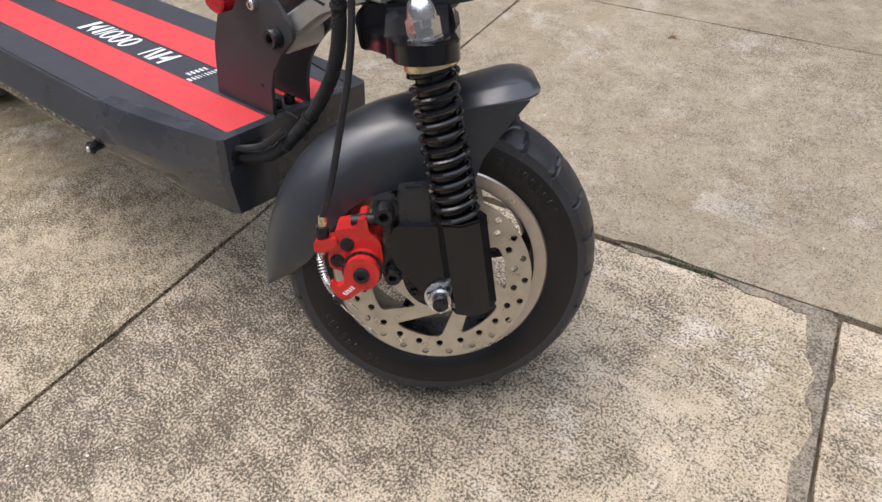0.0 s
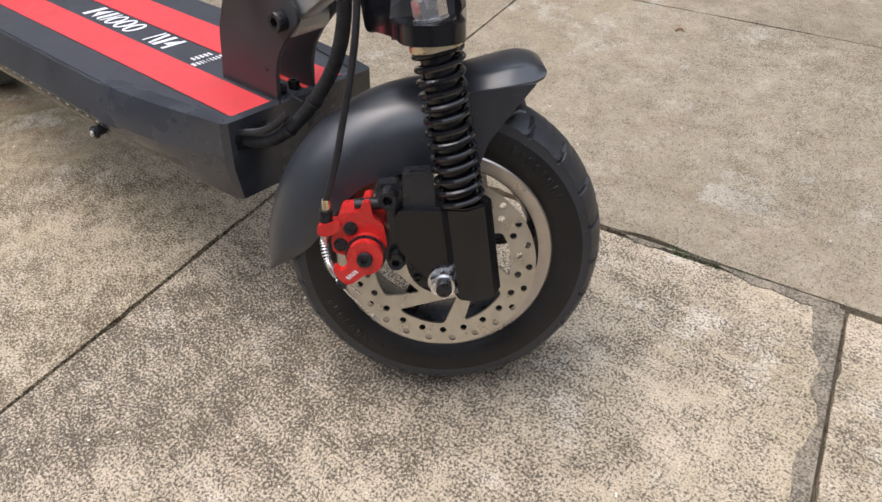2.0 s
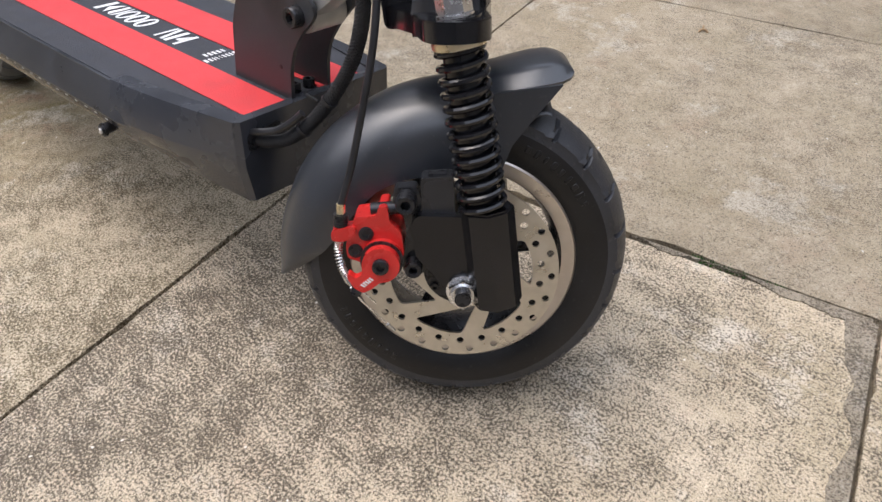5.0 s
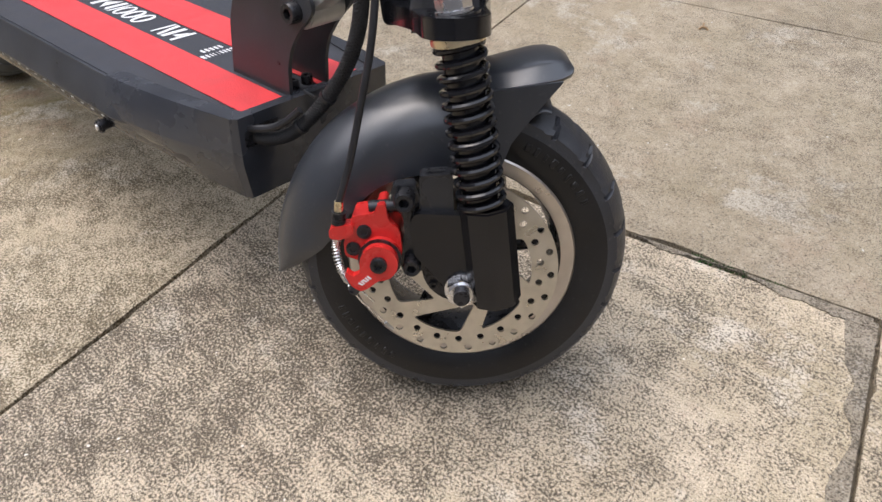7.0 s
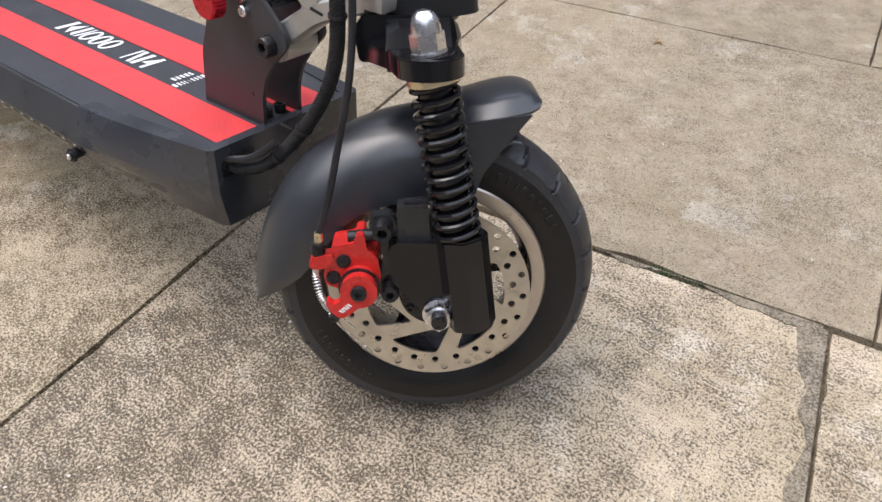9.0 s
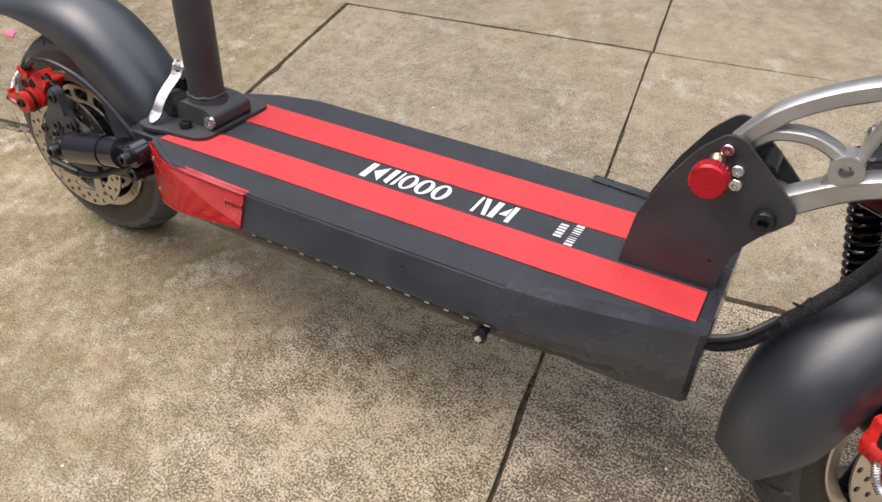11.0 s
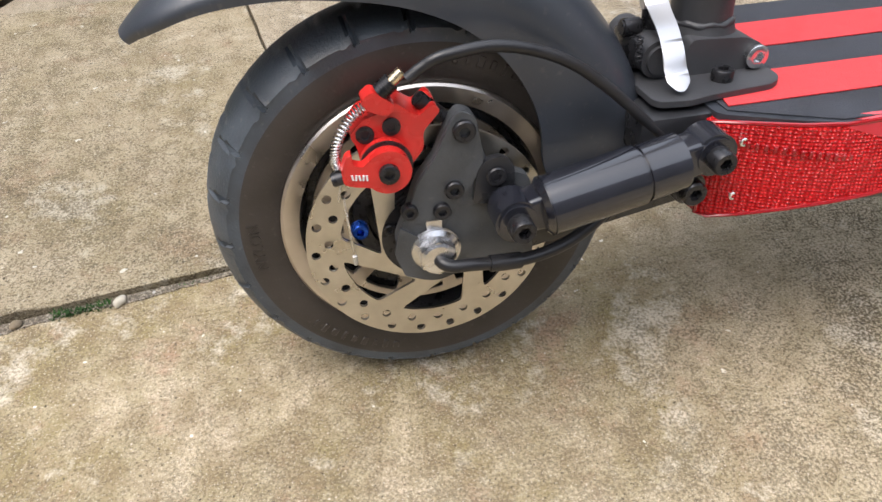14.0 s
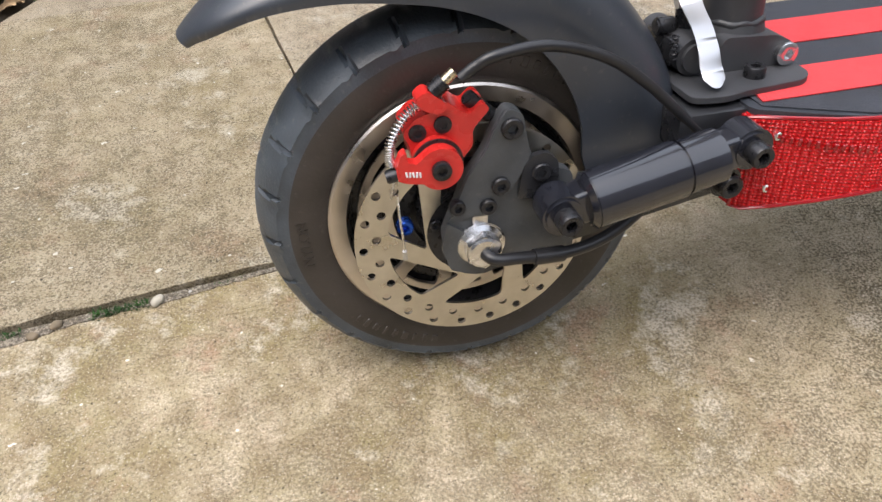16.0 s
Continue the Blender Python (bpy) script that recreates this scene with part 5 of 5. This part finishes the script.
beam(bm, [(0.6330, 0.2780), (0.6425, 0.2915), (0.6560, 0.3055), (0.6765, 0.3190), (0.6995, 0.3295), (0.7160, 0.3345), (0.7330, 0.3370)], 0.0105, -0.008, 0.009)
beam(bm, [(0.6400, 0.2790), (0.6530, 0.2900), (0.6720, 0.2925), (0.6860, 0.2880), (0.6960, 0.2810)], 0.0075, -0.006, 0.007)
beam(bm, [(0.6640, 0.2415), (0.6800, 0.2530), (0.7000, 0.2660), (0.7200, 0.2745), (0.7450, 0.2830)], lambda s: 0.0165 - 0.005 * s, -0.008, 0.009)
beam(bm, [(0.7000, 0.2800), (0.7040, 0.2980), (0.7080, 0.3130), (0.7140, 0.3330)], 0.0060, -0.006, 0.007)
beam(bm, [(0.7160, 0.3330), (0.7220, 0.3050), (0.7230, 0.2780)], 0.0060, -0.006, 0.007)
plate(bm, circle(0.6965, 0.2790, 0.0098, 28), [circle(0.6965, 0.2790, 0.0042, 20)], -0.008, 0.009)
beam(bm, [(0.6900, 0.2600), (0.6960, 0.2740)], 0.012, -0.006, 0.007)
rod(bm, (0.7115, -0.0092, 0.3320), (0.7115, 0.0, 0.3320), 0.0040, seg=20, bevel=0.0006)
arm = part("folding_arm", bm, CAST, scooter, "cast aluminium folding arm with open ribs", smooth=45)
bm = bmesh.new()
box(bm, (0.742, -0.008, 0.280), (0.760, 0.016, 0.293), 0.002)
part("arm_end", bm, CAST, arm)
bm = bmesh.new()
box(bm, (0.000, -0.0272, 0.080), (0.005, -0.0258, 0.106), 0.0004, 1)
part("slot", bm, BOLT, stem, "dark slot in the stem")
# cable loom and front brake cable
bm = bmesh.new()
LOOM = smoothed([(0.650, -0.050, 0.1570), (0.6620, -0.048, 0.1575), (0.6790, -0.040, 0.1640), (0.6985, -0.030, 0.1850), (0.7215, -0.024, 0.2185), (0.7355, -0.023, 0.2520), (0.7390, -0.023, 0.2900), (0.7390, -0.023, 0.3350), (0.7400, -0.021, 0.3700), (0.7400, -0.020, 0.48), (0.7380, -0.015, 0.66)], 14)
hose(bm, LOOM, lambda s: 0.0042 + 0.0003 * math.sin(s * 40), 14)
loom = part("cable_loom", bm, BRAID, scooter, "black braided cable loom with ties")
for sense in (-1, 1):
    bm = bmesh.new()
    for k in range(9):
        nrm, strand = None, []
        for i in range(0, 110):
            t = (LOOM[i + 1] - LOOM[max(i - 1, 0)]).normalized()
            nrm = t.orthogonal().normalized() if nrm is None else (nrm - t * nrm.dot(t)).normalized()
            for h in (0.0, 0.5):
                a = sense * 0.75 * (i + h) + k * math.pi * 2 / 9
                strand.append(LOOM[i].lerp(LOOM[i + 1], h) + 0.0044 * (math.cos(a) * nrm + math.sin(a) * t.cross(nrm)))
        hose(bm, strand, 0.0005, 5)
    tagged(part("braid", bm, BRAID, loom, smooth=60), "fine woven black sleeve strands", kind="stuff")
bm = bmesh.new()
hose(bm, [p + Vector((-0.004, -0.006, 0.0068 + 0.0015 * math.sin(i * 0.1))) for i, p in enumerate(LOOM[:40])], 0.0026, 8)
part("wire", bm, CABLE, loom)
for i in (34, 47, 80):
    bm = bmesh.new()
    d = (LOOM[i + 1] - LOOM[i - 1]).normalized()
    rod(bm, LOOM[i] - d * 0.0012, LOOM[i] + d * 0.0012, 0.0058, seg=16)
    rod(bm, LOOM[i] + Vector((-0.006, -0.006, 0)), LOOM[i] + Vector((-0.012, -0.010, 0.004)), 0.0010, seg=6)
    part("cable_tie", bm, CABLE, loom)
bm = bmesh.new()
hose(bm, smoothed([(-0.0612, -0.0690, 0.0515), (-0.0575, -0.068, 0.0620), (-0.0520, -0.066, 0.0785), (-0.0444, -0.064, 0.1072), (-0.0360, -0.062, 0.1408), (-0.0318, -0.060, 0.1695), (-0.0290, -0.058, 0.2100), (-0.0270, -0.056, 0.2500), (-0.028, -0.05, 0.36), (-0.034, -0.04, 0.60)], 8), 0.0022, 12)
part("front_brake_cable", bm, CABLE, scooter, "black front brake cable", m=FORK)

# ---- flower bed ----
def leaf_mesh(length, width, curl, seed, n=14, wave=0.016):
    """A broad crinkled leaf that arches away from its stalk."""
    rnd = random.Random(seed)
    bm = bmesh.new()
    rows = []
    for i in range(n + 1):
        s = i / n
        w = width * (0.10 + 0.9 * math.sin(math.pi * min(1, s * 0.92 + 0.04)) ** 0.8) * (0.45 + 0.55 * min(1, s * 2.2))
        w *= 1 + 0.10 * math.sin(s * 27 + seed) + 0.05 * math.sin(s * 51)
        if i == n:
            w = width * 0.16
        x = length * s
        z = length * (0.55 * s - curl * s * s)
        row = []
        for j in range(-3, 4):
            q = j / 3
            row.append(bm.verts.new((x + (rnd.uniform(-1, 1) * 0.0016 if abs(j) == 3 else 0), q * w + (rnd.uniform(-1, 1) * 0.0018 if abs(j) == 3 else 0), z + abs(q) ** 1.5 * w * 0.35 + (0.0 if j == 0 else rnd.uniform(-1, 1) * wave * 0.12) + length * 0.028 * math.sin(s * 17 + q * 5 + seed) * (0.3 + abs(q)))))
        rows.append(row)
    for a, b in zip(rows, rows[1:]):
        for k in range(6):
            bm.faces.new((a[k], a[k + 1], b[k + 1], b[k]))
    return bm


bm = bmesh.new()
rows = []
for x, y in EDGE:
    nx, ny = -0.62, 0.78
    rows.append([bm.verts.new((x + nx * d, y + ny * d, z + 0.006 * noise.noise((x * 9 + d * 13, y * 9, 2)))) for d, z in ((0.002, -0.022), (0.02, -0.016), (0.06, -0.010), (0.13, -0.004), (0.30, 0.0), (0.9, 0.0))])
for a, b in zip(rows, rows[1:]):
    for k in range(5):
        bm.faces.new((a[k], a[k + 1], b[k + 1], b[k]))
soil_bed = part("flower_bed", bm, SOIL)
tagged(soil_bed, "dark crumbly soil of a flower bed", "soil", kind="structure")
GREENS = [LEAF, LEAF_DARK, LEAF_PALE]


def bed_plant(x, y, count, size, seed):
    rnd = random.Random(seed)
    plant = new("bedding_plant")
    plant.matrix_world = pose(x + 0.017, y - 0.021, -0.010)
    tagged(plant, "low leafy green bedding plant with crinkled leaves", "plant", group="plants in the flower bed")
    for i in range(count):
        bm = leaf_mesh(size * rnd.uniform(0.7, 1.15), size * rnd.uniform(0.24, 0.34), rnd.uniform(0.35, 0.75), seed * 50 + i)
        a = 360 * i / count + rnd.uniform(-25, 25)
        part("leaf", bm, GREENS[rnd.choice((0, 0, 1, 2))], plant, m=pose(0, 0, rnd.uniform(0.0, 0.02), rnd.uniform(-14, 14), rnd.uniform(-28, 10), a), smooth=70)


for k, (x, y, count, size) in enumerate(((-0.475, 0.775, 9, 0.070), (-0.52, 0.685, 13, 0.095), (-0.61, 0.61, 13, 0.10), (-0.685, 0.53, 13, 0.10), (-0.60, 0.74, 12, 0.11), (-0.70, 0.66, 12, 0.11), (-0.78, 0.50, 13, 0.10), (-0.50, 0.80, 11, 0.10), (-0.43, 0.92, 10, 0.08), (-0.90, 0.43, 12, 0.10), (-0.80, 0.62, 12, 0.11))):
    bed_plant(x, y, count, size, k + 3)


def loose_leaf(name, mat, label, x, y, z, size, turn, seed, flat=0.15, cat="leaf"):
    bm = leaf_mesh(size, size * 0.34, flat, seed, 8, 0.01)
    for v in bm.verts:
        v.co.z *= flat * 1.5
    hose(bm, [Vector((-size * 0.5, size * 0.04, 0.001)), Vector((-size * 0.2, 0, 0.001)), Vector((0.002, 0, 0.001))], 0.0007, 5)
    ob = part(name, bm, mat, m=pose(x, y, z, 0, 0, turn), smooth=70)
    bpy.context.view_layer.update()
    return tagged(ob, label, cat)


loose_leaf("fallen_leaf", YELLOW_LEAF, "small yellow fallen leaf lying on the concrete", -0.425, 0.281, 0.0044, 0.032, 205, 5)
loose_leaf("fallen_petal", PINK_LEAF, "pink fallen petal lying on the concrete", -0.522 * K, 0.226 * K, 0.0044, 0.026, 160, 9, cat="petal")
for k, (x, y, t) in enumerate(((-0.405, 0.61, 40), (-0.455, 0.585, 150), (-0.48, 0.57, 10), (-0.43, 0.64, 220), (-0.60, 0.45, 100), (-0.68, 0.40, 200), (-0.80, 0.36, 60))):
    loose_leaf("dry_leaf", DRY_LEAF, "dry brown leaf lying on the soil", x * K, y * K, -0.006, 0.035, t, 20 + k, 0.5)

# grit, moss and pebbles in the joints
def joint_bits(name, mat, label, cat, spots, size, seed, squash=0.6):
    rnd = random.Random(seed)
    bm = bmesh.new()
    for x, y, spread, count, ang in spots:
        for i in range(count):
            d, e = rnd.uniform(-spread, spread), rnd.gauss(0, 0.0028)
            px, py = x + d * math.cos(ang) - e * math.sin(ang), y + d * math.sin(ang) + e * math.cos(ang)
            s = size * rnd.uniform(0.5, 1.3)
            r = bmesh.ops.create_icosphere(bm, subdivisions=1, radius=s, matrix=pose(px * 1.0, py * 1.0, -0.004 + rnd.uniform(0, 0.003), rnd.uniform(0, 360), rnd.uniform(0, 360), 0))
            for v in r["verts"]:
                v.co.z = -0.004 + (v.co.z + 0.004) * squash
    return tagged(part(name, bm, mat, smooth=60), label, cat, kind="stuff")


G = TURN


def grid(a, b):
    x, y = slab_xy(a, b)
    return x, y


def tufts(spots, seed):
    """Moss: low cushions with many short blades."""
    rnd = random.Random(seed)
    bm = bmesh.new()
    for a, b, spread, count, tall in spots:
        for i in range(count):
            x, y = grid(a + rnd.uniform(-spread, spread), b + rnd.gauss(0, 0.0016))
            z = -0.003 + rnd.uniform(0, 0.003)
            ang, h = rnd.uniform(0, 6.283), tall * rnd.uniform(0.5, 1.2)
            d, e = Vector((math.cos(ang), math.sin(ang), 0)), Vector((-math.sin(ang), math.cos(ang), 0))
            p = Vector((x, y, z))
            tip = p + d * h * rnd.uniform(0.3, 1.1) + Vector((0, 0, h))
            w = 0.0006
            mid = p.lerp(tip, 0.55) + Vector((0, 0, h * 0.15))
            q = [bm.verts.new(c) for c in (p - e * w, p + e * w, mid + e * w * 0.9, tip, mid - e * w * 0.9)]
            bm.faces.new(q)
            if i % 4 == 0:
                bmesh.ops.create_icosphere(bm, subdivisions=1, radius=0.0016 * rnd.uniform(0.6, 1.3), matrix=Matrix.Translation((x, y, -0.003)) @ Matrix.Diagonal((1, 1, 0.8, 1)))
    return tagged(part("moss", bm, MOSS, smooth=60), "dark green moss growing in the paving joints", "moss", kind="stuff")


tufts([(-0.206, 0.0990, 0.019, 320, 0.0042), (-0.278, 0.1000, 0.010, 130, 0.0036), (-0.130, 0.1015, 0.012, 40, 0.0025), (0.925, 0.1045, 0.026, 180, 0.0020), (0.972, 0.1050, 0.012, 70, 0.0018), (0.30, 0.615, 0.06, 80, 0.003)], 4)
joint_bits("joint_grit", MORTAR_PALE, "loose earthy grit in the paving joints", "grit",
           [(*grid(-0.34, 0.1015), 0.05, 150, G), (*grid(-0.316, 0.088), 0.010, 90, G), (*grid(-0.315, 0.082), 0.010, 60, G + 1.57), (*grid(-0.25, 0.0985), 0.05, 160, G), (*grid(-0.15, 0.1005), 0.06, 160, G), (*grid(0.98, 0.102), 0.07, 120, G), (*grid(1.052, 0.0), 0.10, 120, G + 1.57), (*grid(0.513, -0.066), 0.02, 50, G + 1.57), (*grid(-0.317, -0.03), 0.10, 130, G + 1.57)], 0.0015, 8)


def pebble(a, b, size, seed, mat, label):
    bm = bmesh.new()
    x, y = grid(a, b)
    bmesh.ops.create_icosphere(bm, subdivisions=3, radius=1, matrix=Matrix.Translation((x, y, size * 0.35)) @ Matrix.Rotation(seed * 1.3, 4, "Z") @ Matrix.Diagonal((size, size * 0.68, size * 0.55, 1)))
    for v in bm.verts:
        v.co += v.normal * size * 0.22 * noise.noise(v.co * (1.3 / size) + Vector((seed, 0, 0)))
    tagged(part("pebble", bm, mat, smooth=60), label, "pebble", group="pebbles in the joint")


pebble(-0.2622, 0.0945, 0.0048, 2, MORTAR_PALE, "brown crumb of mortar lying in a paving joint")
pebble(-0.2466, 0.0990, 0.0050, 3, MORTAR_PALE, "brown crumb of mortar lying in a paving joint")
pebble(-0.3170, 0.0880, 0.0060, 5, MORTAR, "dark crumbling lump of mortar at a joint crossing")
pebble(-0.3262, 0.0905, 0.0045, 6, MORTAR, "dark crumbling lump of mortar at a joint crossing")
bm = bmesh.new()
bmesh.ops.create_icosphere(bm, subdivisions=3, radius=1, matrix=Matrix.Translation((-0.206, 0.070, 0.0022)) @ Matrix.Rotation(radians(60), 4, "Z") @ Matrix.Diagonal((0.0062, 0.0040, 0.0036, 1)))
for v in bm.verts:
    v.co += v.normal * 0.0008 * noise.noise(v.co * 200)
tagged(part("pebble", bm, STONE, smooth=60), "small pale pebble lying by the paving joint", "pebble")
bm = bmesh.new()
hose(bm, smoothed([(0.727, 0.696, 0.001), (0.730, 0.700, 0.004), (0.735, 0.703, 0.003), (0.739, 0.701, 0.001)], 4), 0.0016, 6)
hose(bm, smoothed([(0.730, 0.700, 0.003), (0.729, 0.707, 0.006), (0.726, 0.711, 0.004)], 4), 0.0012, 6)
tagged(part("dry_bud", bm, DRY_LEAF, smooth=60), "tiny dry twig bud lying on the concrete", "twig")

# ---- paving pieces ----
def smear(label, a0, a1, b, wide, seed, along="a", lift=0.0007, lean=0.0):
    """Thin mortar trowelled over a joint's edge; wide gives its breadth by distance along the joint."""
    n = 90
    pts = []
    for i in range(n + 1):
        t = a0 + (a1 - a0) * i / n
        w = soft_at(wide, t, abs(a1 - a0) * 0.012) + 0.0022 * noise.noise((t * 160, seed, 0)) + 0.0012 * noise.noise((t * 420, seed, 3))
        pts.append((t, b - max(0.0005, w)))
    edge = [(a1, b), (a0, b)]
    ring = pts + edge
    if along == "b":
        ring = [(v + (0.101 - u) * lean, u) for u, v in ring]
    bm = bmesh.new()
    plate(bm, [slab_xy(u, v) for u, v in ring], [], -0.012, lift, axis="z")
    return tagged(part("mortar", bm, DAMP), label, "mortar", kind="structure")


smear("thin damp mortar smeared along a slab edge", -0.40, 0.1005, 1.0545, [(-0.40, 0.015), (-0.16, 0.016), (-0.115, 0.010), (-0.095, 0.0125), (-0.067, 0.0150), (-0.045, 0.0085), (-0.030, 0.0050), (-0.015, 0.0055), (0.003, 0.0150), (0.020, 0.0100), (0.031, 0.0080), (0.0425, 0.0185), (0.060, 0.0200), (0.082, 0.0230), (0.1005, 0.027)], 1, "b", lean=0.0593)
smear("thin damp mortar patched along a paving joint", 0.84, 1.05, 0.1040, [(0.84, 0.0), (0.858, 0.0005), (0.868, 0.0065), (0.885, 0.0070), (0.900, 0.0020), (0.915, 0.0), (0.945, 0.0), (0.960, 0.0045), (0.981, 0.0110), (1.0, 0.0085), (1.018, 0.0125), (1.05, 0.012)], 2, lift=0.0012)
smear("earth and mortar crumbled along a paving joint", -0.40, -0.05, 0.1035, [(-0.40, 0.003), (-0.345, 0.004), (-0.325, 0.015), (-0.31, 0.018), (-0.29, 0.012), (-0.265, 0.012), (-0.24, 0.007), (-0.20, 0.006), (-0.17, 0.0085), (-0.15, 0.006), (-0.12, 0.005), (-0.05, 0.002)], 5)
smear("earth gathered in a paving joint", -0.16, 0.03, -0.3105, [(-0.16, 0.004), (-0.10, 0.007), (-0.07, 0.0065), (-0.04, 0.003), (0.0, 0.0045), (0.03, 0.002)], 9, "b", lift=0.0012)
for a0, a1, mat in ((-1.4, -0.310, OLIVE), (-0.310, 0.514, MOSSY)):
    slab_rect(a0, a1, -0.43, 0.101, mat=mat)
slab([slab_xy(0.514, -0.43), slab_xy(1.086, -0.43), slab_xy(1.0545, 0.101), slab_xy(0.514, 0.101)], mat=PITTED)
slab([slab_xy(1.088, -0.43), slab_xy(1.6, -0.43), slab_xy(1.6, 0.101), slab_xy(1.0565, 0.101)], mat=PITTED)
slab_rect(-0.018, 0.514, 0.1035, 0.614, 0.0006)
for a0, a1 in ((0.514, 1.09), (1.09, 1.6)):
    slab_rect(a0, a1, 0.1050, 0.614, 0.0006)
for a0, a1 in ((0.517, 1.03), (1.03, 1.6)):
    slab_rect(a0, a1, 0.614, 1.15)
slab([slab_xy(-1.1, 0.1055), slab_xy(-0.018, 0.1055), slab_xy(-0.018, 0.614), slab_xy(-0.310, 0.614)] + EDGE[1:], 0.0036, mat=OLIVE)
slab([slab_xy(-0.310, 0.617), slab_xy(0.517, 0.617), slab_xy(0.517, 1.15), slab_xy(-0.1, 1.15), EDGE[0]])
for a0, a1 in ((-1.97, -1.4), (1.6, 2.15), (2.15, 2.7)):
    slab_rect(a0, a1, -0.43, 0.101)
for b0, b1 in ((-0.96, -0.43), (-1.5, -0.96), (-2.04, -1.5)):
    for k in range(8):
        slab_rect(-1.97 + 0.584 * k, -1.97 + 0.584 * (k + 1), b0, b1)
for a0, a1 in ((1.6, 2.15), (2.15, 2.7)):
    slab_rect(a0, a1, 0.105, 0.614)
    slab_rect(a0, a1, 0.614, 1.15)
for k in range(5):
    slab_rect(0.1 + 0.52 * k, 0.1 + 0.52 * (k + 1), 1.155, 1.69)
